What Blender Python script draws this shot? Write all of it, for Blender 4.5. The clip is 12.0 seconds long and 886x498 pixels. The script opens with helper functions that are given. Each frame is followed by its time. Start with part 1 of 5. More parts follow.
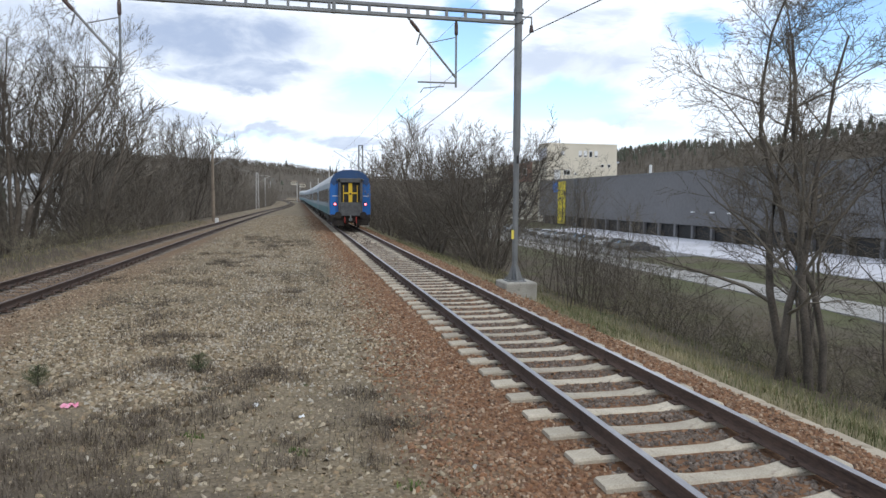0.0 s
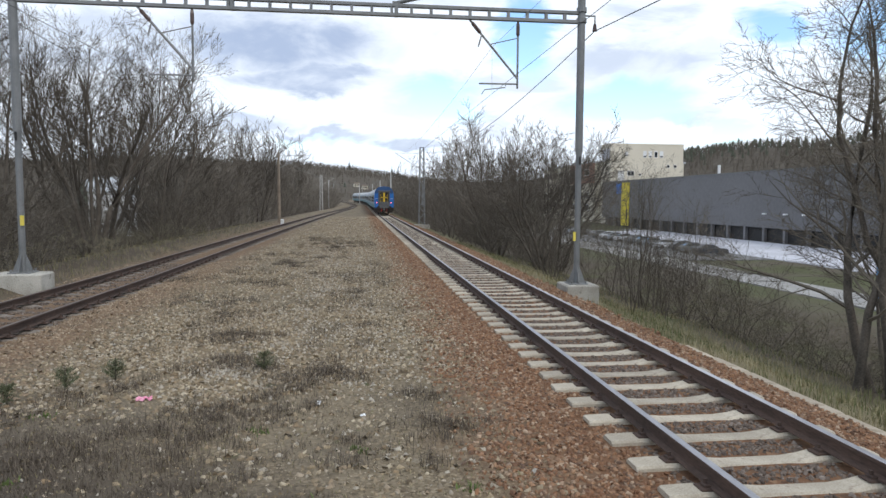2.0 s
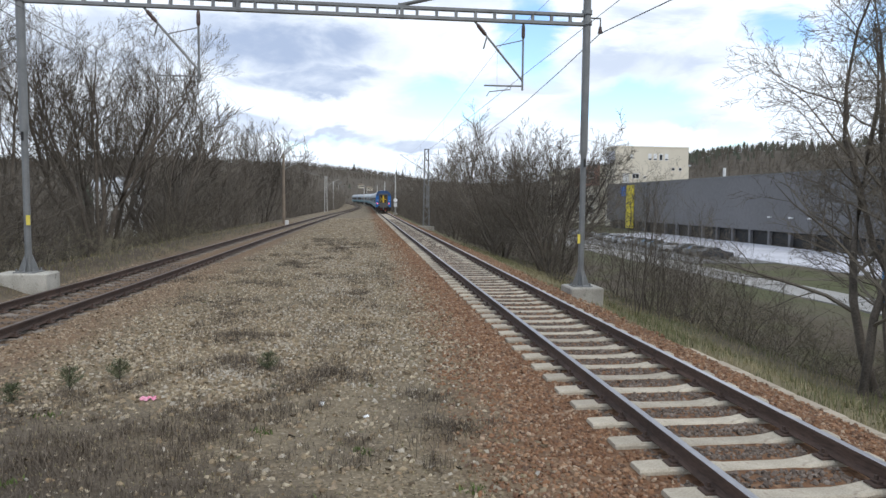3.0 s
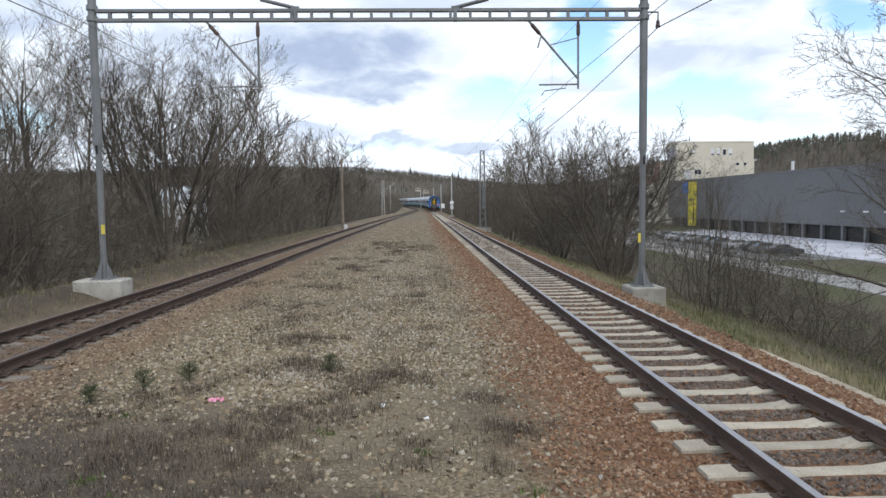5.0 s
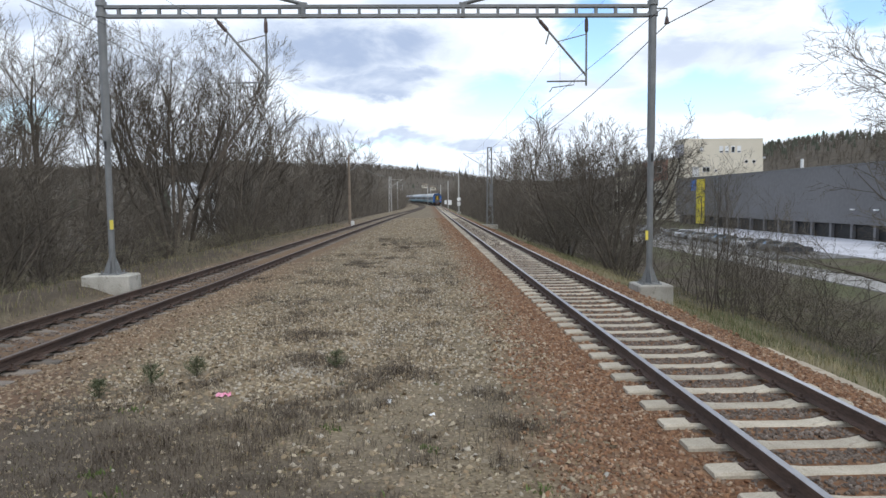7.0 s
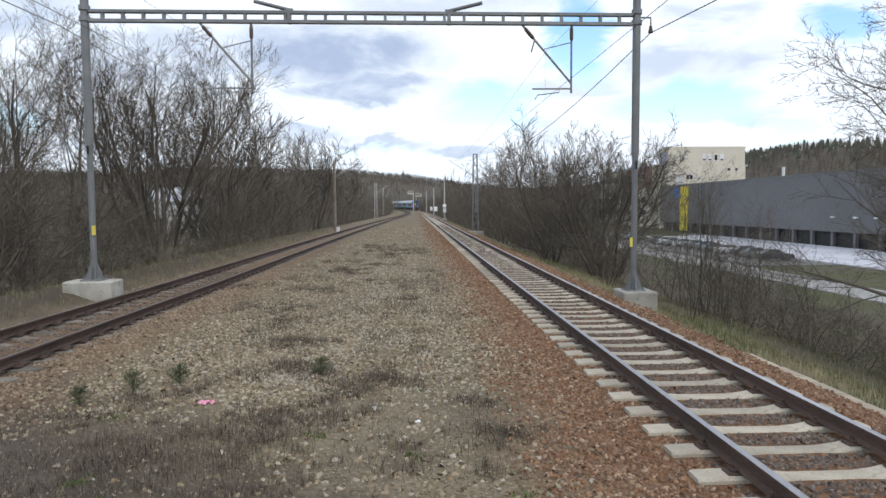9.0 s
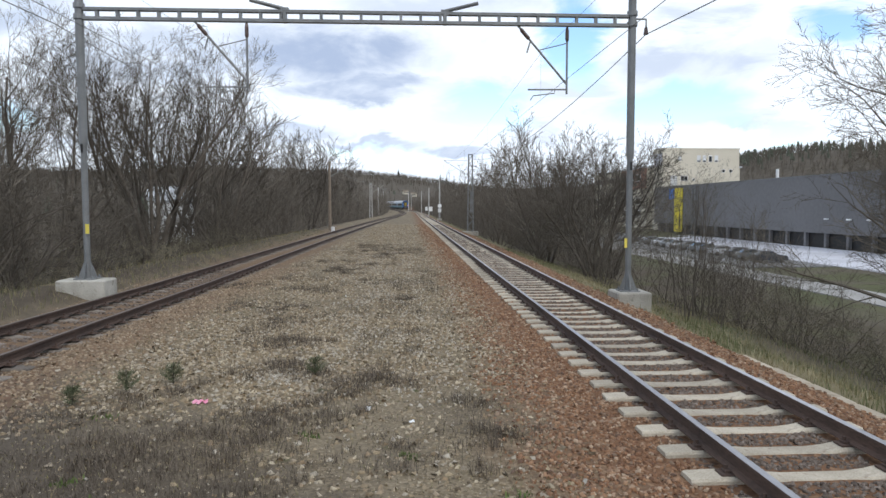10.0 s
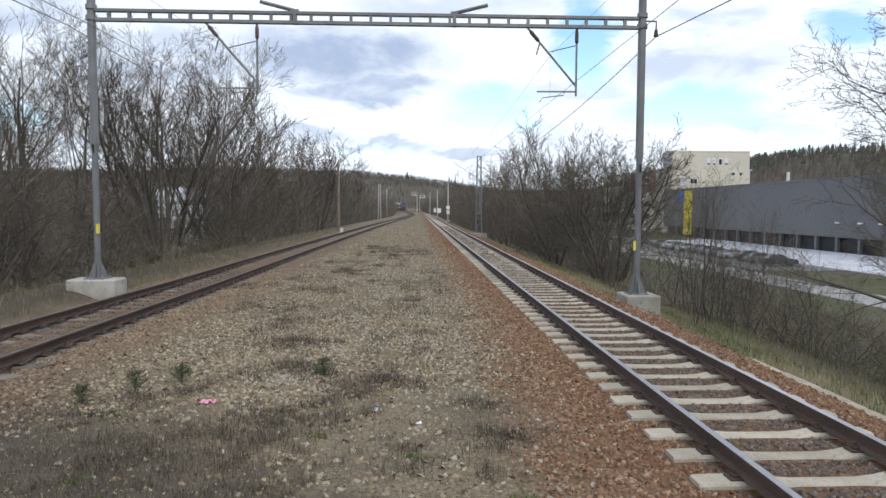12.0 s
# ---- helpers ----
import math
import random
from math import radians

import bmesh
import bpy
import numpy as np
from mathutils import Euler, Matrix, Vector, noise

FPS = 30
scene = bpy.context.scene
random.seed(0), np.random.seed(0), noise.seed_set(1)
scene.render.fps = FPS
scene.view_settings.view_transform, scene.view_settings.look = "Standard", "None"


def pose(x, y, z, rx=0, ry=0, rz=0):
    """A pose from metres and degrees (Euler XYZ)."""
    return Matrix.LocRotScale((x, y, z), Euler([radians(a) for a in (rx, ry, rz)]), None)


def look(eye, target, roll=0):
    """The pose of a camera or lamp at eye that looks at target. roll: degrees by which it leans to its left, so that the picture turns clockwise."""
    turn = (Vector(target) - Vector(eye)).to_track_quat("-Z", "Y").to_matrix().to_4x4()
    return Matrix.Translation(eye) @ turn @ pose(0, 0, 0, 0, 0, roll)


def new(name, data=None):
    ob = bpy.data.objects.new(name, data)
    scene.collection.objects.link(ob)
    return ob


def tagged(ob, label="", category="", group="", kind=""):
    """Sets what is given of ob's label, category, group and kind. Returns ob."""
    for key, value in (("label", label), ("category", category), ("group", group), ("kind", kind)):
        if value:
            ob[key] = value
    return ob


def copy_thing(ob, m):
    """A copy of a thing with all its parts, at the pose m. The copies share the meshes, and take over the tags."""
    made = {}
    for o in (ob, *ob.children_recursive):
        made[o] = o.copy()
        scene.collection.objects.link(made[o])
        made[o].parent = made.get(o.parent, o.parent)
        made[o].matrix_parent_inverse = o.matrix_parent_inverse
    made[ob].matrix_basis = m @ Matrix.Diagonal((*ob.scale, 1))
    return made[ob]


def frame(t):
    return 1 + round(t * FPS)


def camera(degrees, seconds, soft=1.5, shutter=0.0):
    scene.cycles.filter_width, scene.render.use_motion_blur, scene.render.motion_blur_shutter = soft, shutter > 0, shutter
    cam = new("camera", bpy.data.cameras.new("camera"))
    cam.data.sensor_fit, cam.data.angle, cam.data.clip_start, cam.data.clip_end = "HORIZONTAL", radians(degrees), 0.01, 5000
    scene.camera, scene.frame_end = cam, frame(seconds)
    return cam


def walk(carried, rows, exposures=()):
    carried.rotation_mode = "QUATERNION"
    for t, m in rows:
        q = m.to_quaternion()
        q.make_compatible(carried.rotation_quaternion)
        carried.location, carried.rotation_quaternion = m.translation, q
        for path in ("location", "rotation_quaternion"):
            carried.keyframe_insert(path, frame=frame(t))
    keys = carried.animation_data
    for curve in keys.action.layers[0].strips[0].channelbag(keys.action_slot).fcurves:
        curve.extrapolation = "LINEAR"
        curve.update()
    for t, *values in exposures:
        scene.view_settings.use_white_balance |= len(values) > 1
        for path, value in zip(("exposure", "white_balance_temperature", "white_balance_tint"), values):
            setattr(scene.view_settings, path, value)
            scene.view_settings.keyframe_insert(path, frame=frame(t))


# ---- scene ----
H = 2.2            # eye above the rail heads, whose tops lie at z = 0
cam = camera(67.0, 12.0)
TURNS = [
    (0.0, -12.30, -4.29, -0.39), (0.5, -9.58, -4.33, -0.24), (1.0, -8.28, -4.34, -0.24), (1.5, -7.52, -4.28, -0.24),
    (2.0, -7.13, -4.18, -0.31), (2.5, -6.91, -4.06, -0.54), (4.3, -5.09, -4.07, 0.37), (4.5, -4.32, -3.94, 0.52),
    (5.0, -1.94, -3.87, 0.71), (5.5, -1.03, -3.94, 0.67), (6.0, -0.67, -4.01, 0.67), (6.5, -0.85, -4.10, 0.50),
    (7.0, -1.34, -4.15, 0.50), (7.5, -1.77, -4.03, 0.56), (9.5, -2.77, -3.57, 0.17), (10.0, -2.98, -3.60, 0.04),
    (10.5, -3.15, -3.59, -0.08), (11.0, -3.21, -3.54, -0.17), (11.5, -2.85, -3.47, -0.23), (12.0, -2.26, -3.46, -0.25)]
walk(cam, [(t, pose(0, 0, H, 90 + p, r, y)) for t, y, p, r in TURNS], [(0, 0.0), (12, 0.0)])

# ---- sky and sun ----
SUN_EL, SUN_AZ = 44.0, 152.0     # degrees above the horizon; degrees clockwise from +y
world = bpy.data.worlds.new("sky")
scene.world = world
world.use_nodes = True
wn, wl = world.node_tree.nodes, world.node_tree.links
wn.clear()


def wnode(kind, **kw):
    n = wn.new(kind)
    for k, v in kw.items():
        n.inputs[k].default_value = v
    return n


w_out = wn.new("ShaderNodeOutputWorld")
w_bg = wnode("ShaderNodeBackground", Strength=1.0)
w_sky = wn.new("ShaderNodeTexSky")
w_sky.sky_type = 'NISHITA'
w_sky.sun_disc = False
w_sky.sun_elevation, w_sky.sun_rotation = radians(SUN_EL), radians(SUN_AZ)
w_dim = wn.new("ShaderNodeVectorMath")
w_dim.operation = 'SCALE'
w_dim.inputs["Scale"].default_value = 0.15
w_co = wn.new("ShaderNodeTexCoord")
w_sep = wn.new("ShaderNodeSeparateXYZ")
wl.new(w_co.outputs["Generated"], w_sep.inputs[0])
# flat cloud layer: the direction is projected on a plane overhead
w_den = wn.new("ShaderNodeMath")
w_den.operation = 'ADD'
w_den.inputs[1].default_value = 0.30
w_abs = wn.new("ShaderNodeMath")
w_abs.operation = 'ABSOLUTE'
wl.new(w_sep.outputs["Z"], w_abs.inputs[0])
wl.new(w_abs.outputs[0], w_den.inputs[0])
w_px, w_py = wn.new("ShaderNodeMath"), wn.new("ShaderNodeMath")
for n, o in ((w_px, "X"), (w_py, "Y")):
    n.operation = 'DIVIDE'
    wl.new(w_sep.outputs[o], n.inputs[0])
    wl.new(w_den.outputs[0], n.inputs[1])
w_com = wn.new("ShaderNodeCombineXYZ")
wl.new(w_px.outputs[0], w_com.inputs[0])
wl.new(w_py.outputs[0], w_com.inputs[1])
w_n1 = wnode("ShaderNodeTexNoise", Scale=1.5, Detail=7.0, Roughness=0.55, Distortion=0.25)
w_map = wn.new("ShaderNodeMapping")
w_map.inputs["Location"].default_value = (6.1, 0.4, 5.0)
wl.new(w_com.outputs[0], w_map.inputs["Vector"])
wl.new(w_map.outputs[0], w_n1.inputs["Vector"])


def wmath(op, a, b=0.0, c=0.0):
    n = wn.new("ShaderNodeMath")
    n.operation = op
    for i, v in enumerate((a, b, c)):
        if isinstance(v, (int, float)):
            n.inputs[i].default_value = v
        else:
            wl.new(v, n.inputs[i])
    return n.outputs[0]


def wramp(v, a, b, lo=0.0, hi=1.0):
    n = wn.new("ShaderNodeMapRange")
    n.interpolation_type = 'SMOOTHSTEP'
    for k, x in (("From Min", a), ("From Max", b), ("To Min", lo), ("To Max", hi)):
        n.inputs[k].default_value = x
    wl.new(v, n.inputs["Value"])
    return n.outputs[0]


# azimuth and height of the sky's direction in degrees, ruffled by noise so that clouds get torn edges
w_az = wmath('MULTIPLY', wmath('ARCTAN2', w_sep.outputs["X"], w_sep.outputs["Y"]), 57.2958)
w_el = wmath('MULTIPLY', wmath('ARCSINE', w_sep.outputs["Z"]), 57.2958)
w_dir = wn.new("ShaderNodeCombineXYZ")
wl.new(w_az, w_dir.inputs[0])
wl.new(wmath('MULTIPLY', w_el, 2.4), w_dir.inputs[1])
w_tear = wnode("ShaderNodeTexNoise", Scale=0.16, Detail=8.0, Roughness=0.6, Distortion=0.4)
w_fine = wnode("ShaderNodeTexNoise", Scale=0.10, Detail=9.0, Roughness=0.58, Distortion=0.3)
for n in (w_tear, w_fine):
    wl.new(w_dir.outputs[0], n.inputs["Vector"])
w_ts = wn.new("ShaderNodeSeparateColor")
wl.new(w_tear.outputs["Color"], w_ts.inputs[0])
w_torn = wn.new("ShaderNodeCombineXYZ")
wl.new(wmath('MULTIPLY_ADD', wmath('SUBTRACT', w_ts.outputs[0], 0.5), 9.0, w_az), w_torn.inputs[0])
wl.new(wmath('MULTIPLY_ADD', wmath('SUBTRACT', w_ts.outputs[1], 0.5), 4.0, w_el), w_torn.inputs[1])


def patches(rows):
    """1 inside the patches given by azimuth, height, half width and half height, falling to 0 at their edges."""
    total = None
    for a, e, wa, we, k in rows:
        mp = wn.new("ShaderNodeMapping")
        mp.vector_type = 'TEXTURE'
        mp.inputs["Location"].default_value, mp.inputs["Scale"].default_value = (a, e, 0), (wa, we, 1)
        wl.new(w_torn.outputs[0], mp.inputs["Vector"])
        ln = wn.new("ShaderNodeVectorMath")
        ln.operation = 'LENGTH'
        wl.new(mp.outputs[0], ln.inputs[0])
        v = wramp(ln.outputs["Value"], 1.25, 0.5, 0.0, k)
        total = v if total is None else wmath('MAXIMUM', total, v)
    return total


BLUE_GAPS = [(14.0, 14.0, 3.0, 4.0, 1.0), (21.5, 8.0, 6.5, 2.0, 1.0), (6.7, 8.6, 4.6, 2.2, 1.0), (33.5, 12.8, 3.2, 1.7, 1.0), (43.0, 12.0, 7.0, 4.0, 1.0), (-30.5, 6.7, 3.0, 1.2, .7),
             (-3.0, 4.6, 5.0, 0.6, .4), (29.7, 5.8, 1.8, 1.0, .9), (-40.0, 12.0, 6.0, 3.0, .8)]
GREY_CLOUDS = [(-6.5, 12.6, 9.0, 2.3, 1.0), (-4.0, 10.0, 6.0, 1.2, .9), (-9.5, 6.3, 4.5, .8, .8), (-3.3, 5.2, 4.5, .6, .7), (3.8, 4.8, 3.0, .5, .7), (23.0, 11.2, 6.5, 1.5, .6),
               (25.6, 7.0, 3.5, .6, .7), (-20.0, 11.5, 8.0, 2.4, .55), (-31.0, 14.0, 6.0, 2.4, .7), (3.0, 16.5, 9.0, 1.5, .5), (13.0, 10.0, 4.0, .9, .35)]
w_out_view = wmath('MAXIMUM', wramp(w_el, 17.0, 23.0), wramp(wmath('ABSOLUTE', w_az), 50.0, 60.0))
w_thin = wmath('MULTIPLY', wramp(w_n1.outputs["Fac"], 0.455, 0.385), w_out_view)
w_thin = wmath('MULTIPLY', w_thin, wramp(w_el, 3.0, 9.0))
w_gap = wmath('MAXIMUM', wmath('MULTIPLY', patches(BLUE_GAPS), wramp(w_out_view, 1.0, 0.0)), w_thin)
w_grey = wmath('MAXIMUM', wmath('MULTIPLY', patches(GREY_CLOUDS), wramp(w_out_view, 1.0, 0.0)), wmath('MULTIPLY', wramp(w_n1.outputs["Fac"], 0.5, 0.62), w_out_view))
w_grey = wmath('MULTIPLY', w_grey, wramp(w_fine.outputs["Fac"], 0.34, 0.56, 0.45, 1.0))
w_grey = wmath('MAXIMUM', w_grey, wramp(w_fine.outputs["Fac"], 0.42, 0.28, 0.0, 0.5))
w_cloud = wn.new("ShaderNodeMix")
w_cloud.data_type = 'RGBA'
w_cloud.inputs["A"].default_value, w_cloud.inputs["B"].default_value = (1.03, 1.12, 1.24, 1), (0.47, 0.58, 0.80, 1)
wl.new(w_grey, w_cloud.inputs["Factor"])
w_mix = wn.new("ShaderNodeMix")
w_mix.data_type = 'RGBA'
w_sat = wnode("ShaderNodeHueSaturation", Saturation=1.15, Value=1.75)
wl.new(w_sky.outputs[0], w_sat.inputs["Color"])
wl.new(w_sat.outputs[0], w_dim.inputs[0])
wl.new(w_gap, w_mix.inputs["Factor"])
wl.new(w_cloud.outputs["Result"], w_mix.inputs["A"])
wl.new(w_dim.outputs[0], w_mix.inputs["B"])
wl.new(w_mix.outputs["Result"], w_bg.inputs["Color"])
wl.new(w_bg.outputs[0], w_out.inputs[0])

sun_data = bpy.data.lights.new("sun", 'SUN')
sun_data.energy, sun_data.angle, sun_data.color = 1.1, radians(14), (1.0, 0.95, 0.87)
sun = new("sun", sun_data)
sx = math.sin(radians(SUN_AZ)) * math.cos(radians(SUN_EL))
sy = math.cos(radians(SUN_AZ)) * math.cos(radians(SUN_EL))
sun.matrix_world = look((sx * 50, sy * 50, math.sin(radians(SUN_EL)) * 50), (0, 0, 0))


# ---- materials ----
def material(name, dark, light, scale=4.0, rough=0.8, metal=0.0, bump=0.2, fine=40.0, spot=None, spot_at=0.6, vary=0.15,
             spec=0.5, where="Object", stretch=(1, 1, 1), bump_dist=0.01):
    """Two scales of variation between two colours, a third colour in spots, fine relief, and a change from object to object."""
    m = bpy.data.materials.new(name)
    m.use_nodes = True
    n, l = m.node_tree.nodes, m.node_tree.links
    b = n["Principled BSDF"]
    co = n.new("ShaderNodeTexCoord")
    mp = n.new("ShaderNodeMapping")
    mp.inputs["Scale"].default_value = stretch
    if where == "Position":
        geo = n.new("ShaderNodeNewGeometry")
        l.new(geo.outputs["Position"], mp.inputs["Vector"])
    else:
        l.new(co.outputs["Object"], mp.inputs["Vector"])
    big = n.new("ShaderNodeTexNoise")
    big.inputs["Scale"].default_value, big.inputs["Detail"].default_value = scale, 5.0
    small = n.new("ShaderNodeTexNoise")
    small.inputs["Scale"].default_value, small.inputs["Detail"].default_value = fine, 4.0
    for x in (big, small):
        l.new(mp.outputs[0], x.inputs["Vector"])
    add = n.new("ShaderNodeMath")
    add.operation = 'ADD'
    l.new(big.outputs["Fac"], add.inputs[0])
    l.new(small.outputs["Fac"], add.inputs[1])
    ramp = n.new("ShaderNodeMapRange")
    ramp.inputs["From Min"].default_value, ramp.inputs["From Max"].default_value = 0.72, 1.28
    l.new(add.outputs[0], ramp.inputs["Value"])
    mix = n.new("ShaderNodeMix")
    mix.data_type = 'RGBA'
    mix.inputs["A"].default_value, mix.inputs["B"].default_value = (*dark, 1), (*light, 1)
    l.new(ramp.outputs[0], mix.inputs["Factor"])
    colour = mix.outputs["Result"]
    if spot:
        sn = n.new("ShaderNodeTexNoise")
        sn.inputs["Scale"].default_value, sn.inputs["Detail"].default_value = scale * 2.3, 6.0
        l.new(mp.outputs[0], sn.inputs["Vector"])
        sr = n.new("ShaderNodeMapRange")
        sr.inputs["From Min"].default_value, sr.inputs["From Max"].default_value = spot_at, spot_at + 0.12
        l.new(sn.outputs["Fac"], sr.inputs["Value"])
        m2 = n.new("ShaderNodeMix")
        m2.data_type = 'RGBA'
        m2.inputs["B"].default_value = (*spot, 1)
        l.new(sr.outputs[0], m2.inputs["Factor"])
        l.new(colour, m2.inputs["A"])
        colour = m2.outputs["Result"]
    if vary:
        info = n.new("ShaderNodeObjectInfo")
        vr = n.new("ShaderNodeMapRange")
        vr.inputs["To Min"].default_value, vr.inputs["To Max"].default_value = 1 - vary, 1 + vary
        l.new(info.outputs["Random"], vr.inputs["Value"])
        hsv = n.new("ShaderNodeHueSaturation")
        l.new(vr.outputs[0], hsv.inputs["Value"])
        l.new(colour, hsv.inputs["Color"])
        colour = hsv.outputs[0]
    l.new(colour, b.inputs["Base Color"])
    b.inputs["Roughness"].default_value, b.inputs["Metallic"].default_value = rough, metal
    b.inputs["Specular IOR Level"].default_value = spec
    if bump:
        bp = n.new("ShaderNodeBump")
        bp.inputs["Strength"].default_value, bp.inputs["Distance"].default_value = bump, bump_dist
        l.new(small.outputs["Fac"], bp.inputs["Height"])
        l.new(bp.outputs[0], b.inputs["Normal"])
    return m


def island_material(name, colours, rough=0.85):
    """Loose pieces in one mesh, each with a colour of its own out of a row of colours."""
    m = bpy.data.materials.new(name)
    m.use_nodes = True
    n, l = m.node_tree.nodes, m.node_tree.links
    b = n["Principled BSDF"]
    geo = n.new("ShaderNodeNewGeometry")
    ramp = n.new("ShaderNodeValToRGB")
    ramp.color_ramp.interpolation = 'LINEAR'
    el = ramp.color_ramp.elements
    while len(el) < len(colours):
        el.new(0.5)
    for i, c in enumerate(colours):
        el[i].position, el[i].color = i / (len(colours) - 1), (*c, 1)
    l.new(geo.outputs["Random Per Island"], ramp.inputs[0])
    tn = n.new("ShaderNodeTexNoise")
    tn.inputs["Scale"].default_value, tn.inputs["Detail"].default_value = 60.0, 4.0
    l.new(geo.outputs["Position"], tn.inputs["Vector"])
    vr = n.new("ShaderNodeMapRange")
    vr.inputs["To Min"].default_value, vr.inputs["To Max"].default_value = 0.55, 1.45
    l.new(tn.outputs["Fac"], vr.inputs["Value"])
    hsv = n.new("ShaderNodeHueSaturation")
    l.new(vr.outputs[0], hsv.inputs["Value"])
    l.new(ramp.outputs[0], hsv.inputs["Color"])
    l.new(hsv.outputs[0], b.inputs["Base Color"])
    b.inputs["Roughness"].default_value = rough
    b.inputs["Specular IOR Level"].default_value = 0.25
    return m


def glow(name, colour, strength):
    m = bpy.data.materials.new(name)
    m.use_nodes = True
    b = m.node_tree.nodes["Principled BSDF"]
    b.inputs["Base Color"].default_value = (*colour, 1)
    b.inputs["Emission Color"].default_value = (*colour, 1)
    b.inputs["Emission Strength"].default_value = strength
    return m


M_CONCRETE = material("sleeper_concrete", (0.29, 0.25, 0.192), (0.50, 0.445, 0.355), 3.0, 0.9, fine=60, spot=(0.17, 0.12, 0.085), spot_at=0.60, vary=0.22)
M_OLD_SLEEPER = material("weathered_sleeper", (0.10, 0.085, 0.07), (0.24, 0.20, 0.165), 4.0, 0.9, fine=70, spot=(0.36, 0.32, 0.27), spot_at=0.66, vary=0.3)
M_RAIL = material("rusty_rail", (0.04, 0.026, 0.021), (0.11, 0.068, 0.05), 5.0, 0.9, 0.0, fine=60, stretch=(1, 0.2, 1))
M_RAILTOP = material("polished_rail_head", (0.30, 0.29, 0.30), (0.46, 0.45, 0.46), 2.0, 0.4, 0.8, 0.05, fine=90, stretch=(1, 0.1, 1))
M_RAILTOP_OLD = material("dull_rail_head", (0.10, 0.075, 0.06), (0.20, 0.155, 0.13), 2.0, 0.5, 0.5, 0.1, fine=90, stretch=(1, 0.1, 1))
M_KERB = material("weathered_kerb_concrete", (0.30, 0.25, 0.185), (0.46, 0.395, 0.305), 1.6, 0.92, fine=45, spot=(0.18, 0.14, 0.09), spot_at=0.58)
M_FOOT = material("foundation_concrete", (0.28, 0.26, 0.22), (0.50, 0.475, 0.42), 2.5, 0.92, fine=40, spot=(0.16, 0.15, 0.12), spot_at=0.6)
M_STEEL = material("grey_painted_steel", (0.15, 0.155, 0.155), (0.24, 0.245, 0.245), 2.2, 0.55, 0.35, 0.1, fine=50, spot=(0.15, 0.10, 0.075), spot_at=0.68)
M_WIRE = material("dark_wire", (0.05, 0.05, 0.055), (0.10, 0.10, 0.105), 3.0, 0.5, 0.6, 0.0)
M_INSUL = material("brown_insulator", (0.045, 0.025, 0.02), (0.09, 0.05, 0.04), 6.0, 0.3, 0.0, 0.0)
M_WOODPOLE = material("brown_rusted_pole", (0.13, 0.10, 0.075), (0.26, 0.21, 0.16), 2.0, 0.85, fine=50)
# pole grey lightened to hold the skylight on the distant poles and mast
M_POLE = material("sky_lit_pole", (0.40, 0.39, 0.37), (0.56, 0.55, 0.52), 1.5, 0.85, fine=30)
M_YELLOW = material("yellow_plate", (0.62, 0.50, 0.06), (0.74, 0.62, 0.12), 3.0, 0.6, bump=0.05)
M_WHITE = material("white_paint", (0.68, 0.68, 0.67), (0.82, 0.82, 0.81), 3.0, 0.6, bump=0.05)
M_BARK = material("grey_brown_bark", (0.06, 0.051, 0.042), (0.155, 0.132, 0.108), 3.0, 0.95, fine=30, where="Position", vary=0.3, spec=0.2)
M_TWIG = material("brown_twigs", (0.066, 0.056, 0.045), (0.17, 0.148, 0.118), 0.5, 0.95, bump=0, where="Position", vary=0.3, spec=0.15)
M_TWIG_GREY = material("grey_twigs", (0.08, 0.069, 0.056), (0.18, 0.157, 0.13), 0.5, 0.95, bump=0, where="Position", vary=0.25, spec=0.15)
M_SCRUB = material("olive_brown_twigs", (0.11, 0.098, 0.066), (0.235, 0.208, 0.15), 0.8, 0.95, bump=0, where="Position", vary=0.25, spec=0.15)
M_BLUE = material("blue_coach_paint", (0.010, 0.115, 0.40), (0.016, 0.15, 0.48), 1.0, 0.35, bump=0.02)
M_DARKBLUE = material("dark_roof_end_paint", (0.015, 0.055, 0.15), (0.025, 0.08, 0.21), 1.0, 0.5, bump=0.03)
M_PALE = material("pale_grey_green_coach_paint", (0.25, 0.32, 0.37), (0.38, 0.44, 0.48), 0.8, 0.4, bump=0.02)
M_STRIPE = material("teal_stripe_paint", (0.05, 0.18, 0.22), (0.08, 0.24, 0.28), 0.8, 0.4, bump=0.02)
M_ROOF = material("light_grey_coach_roof", (0.36, 0.38, 0.40), (0.52, 0.54, 0.56), 0.8, 0.5, bump=0.05)
M_GLASS = material("dark_coach_glass", (0.012, 0.014, 0.016), (0.03, 0.034, 0.038), 0.8, 0.08, bump=0.0)
M_RUBBER = material("black_rubber", (0.012, 0.012, 0.013), (0.035, 0.033, 0.032), 5.0, 0.7)
M_GEAR = material("dirty_running_gear", (0.02, 0.017, 0.015), (0.06, 0.05, 0.042), 4.0, 0.8, 0.2)
M_GANGWAY = material("worn_grey_gangway", (0.05, 0.052, 0.055), (0.11, 0.112, 0.115), 3.0, 0.7)
M_COACHYELLOW = material("coach_yellow_paint", (0.70, 0.45, 0.02), (0.82, 0.56, 0.04), 3.0, 0.45, bump=0.02)
M_RED = material("red_hose_head", (0.40, 0.03, 0.02), (0.55, 0.06, 0.04), 3.0, 0.5, bump=0.02)
M_TAIL = glow("tail_light_glass", (1.0, 0.20, 0.26), 3.0)
M_HALL = material("dark_grey_hall_cladding", (0.135, 0.132, 0.135), (0.18, 0.176, 0.18), 0.08, 0.6, 0.0, 0.0, fine=1.5)
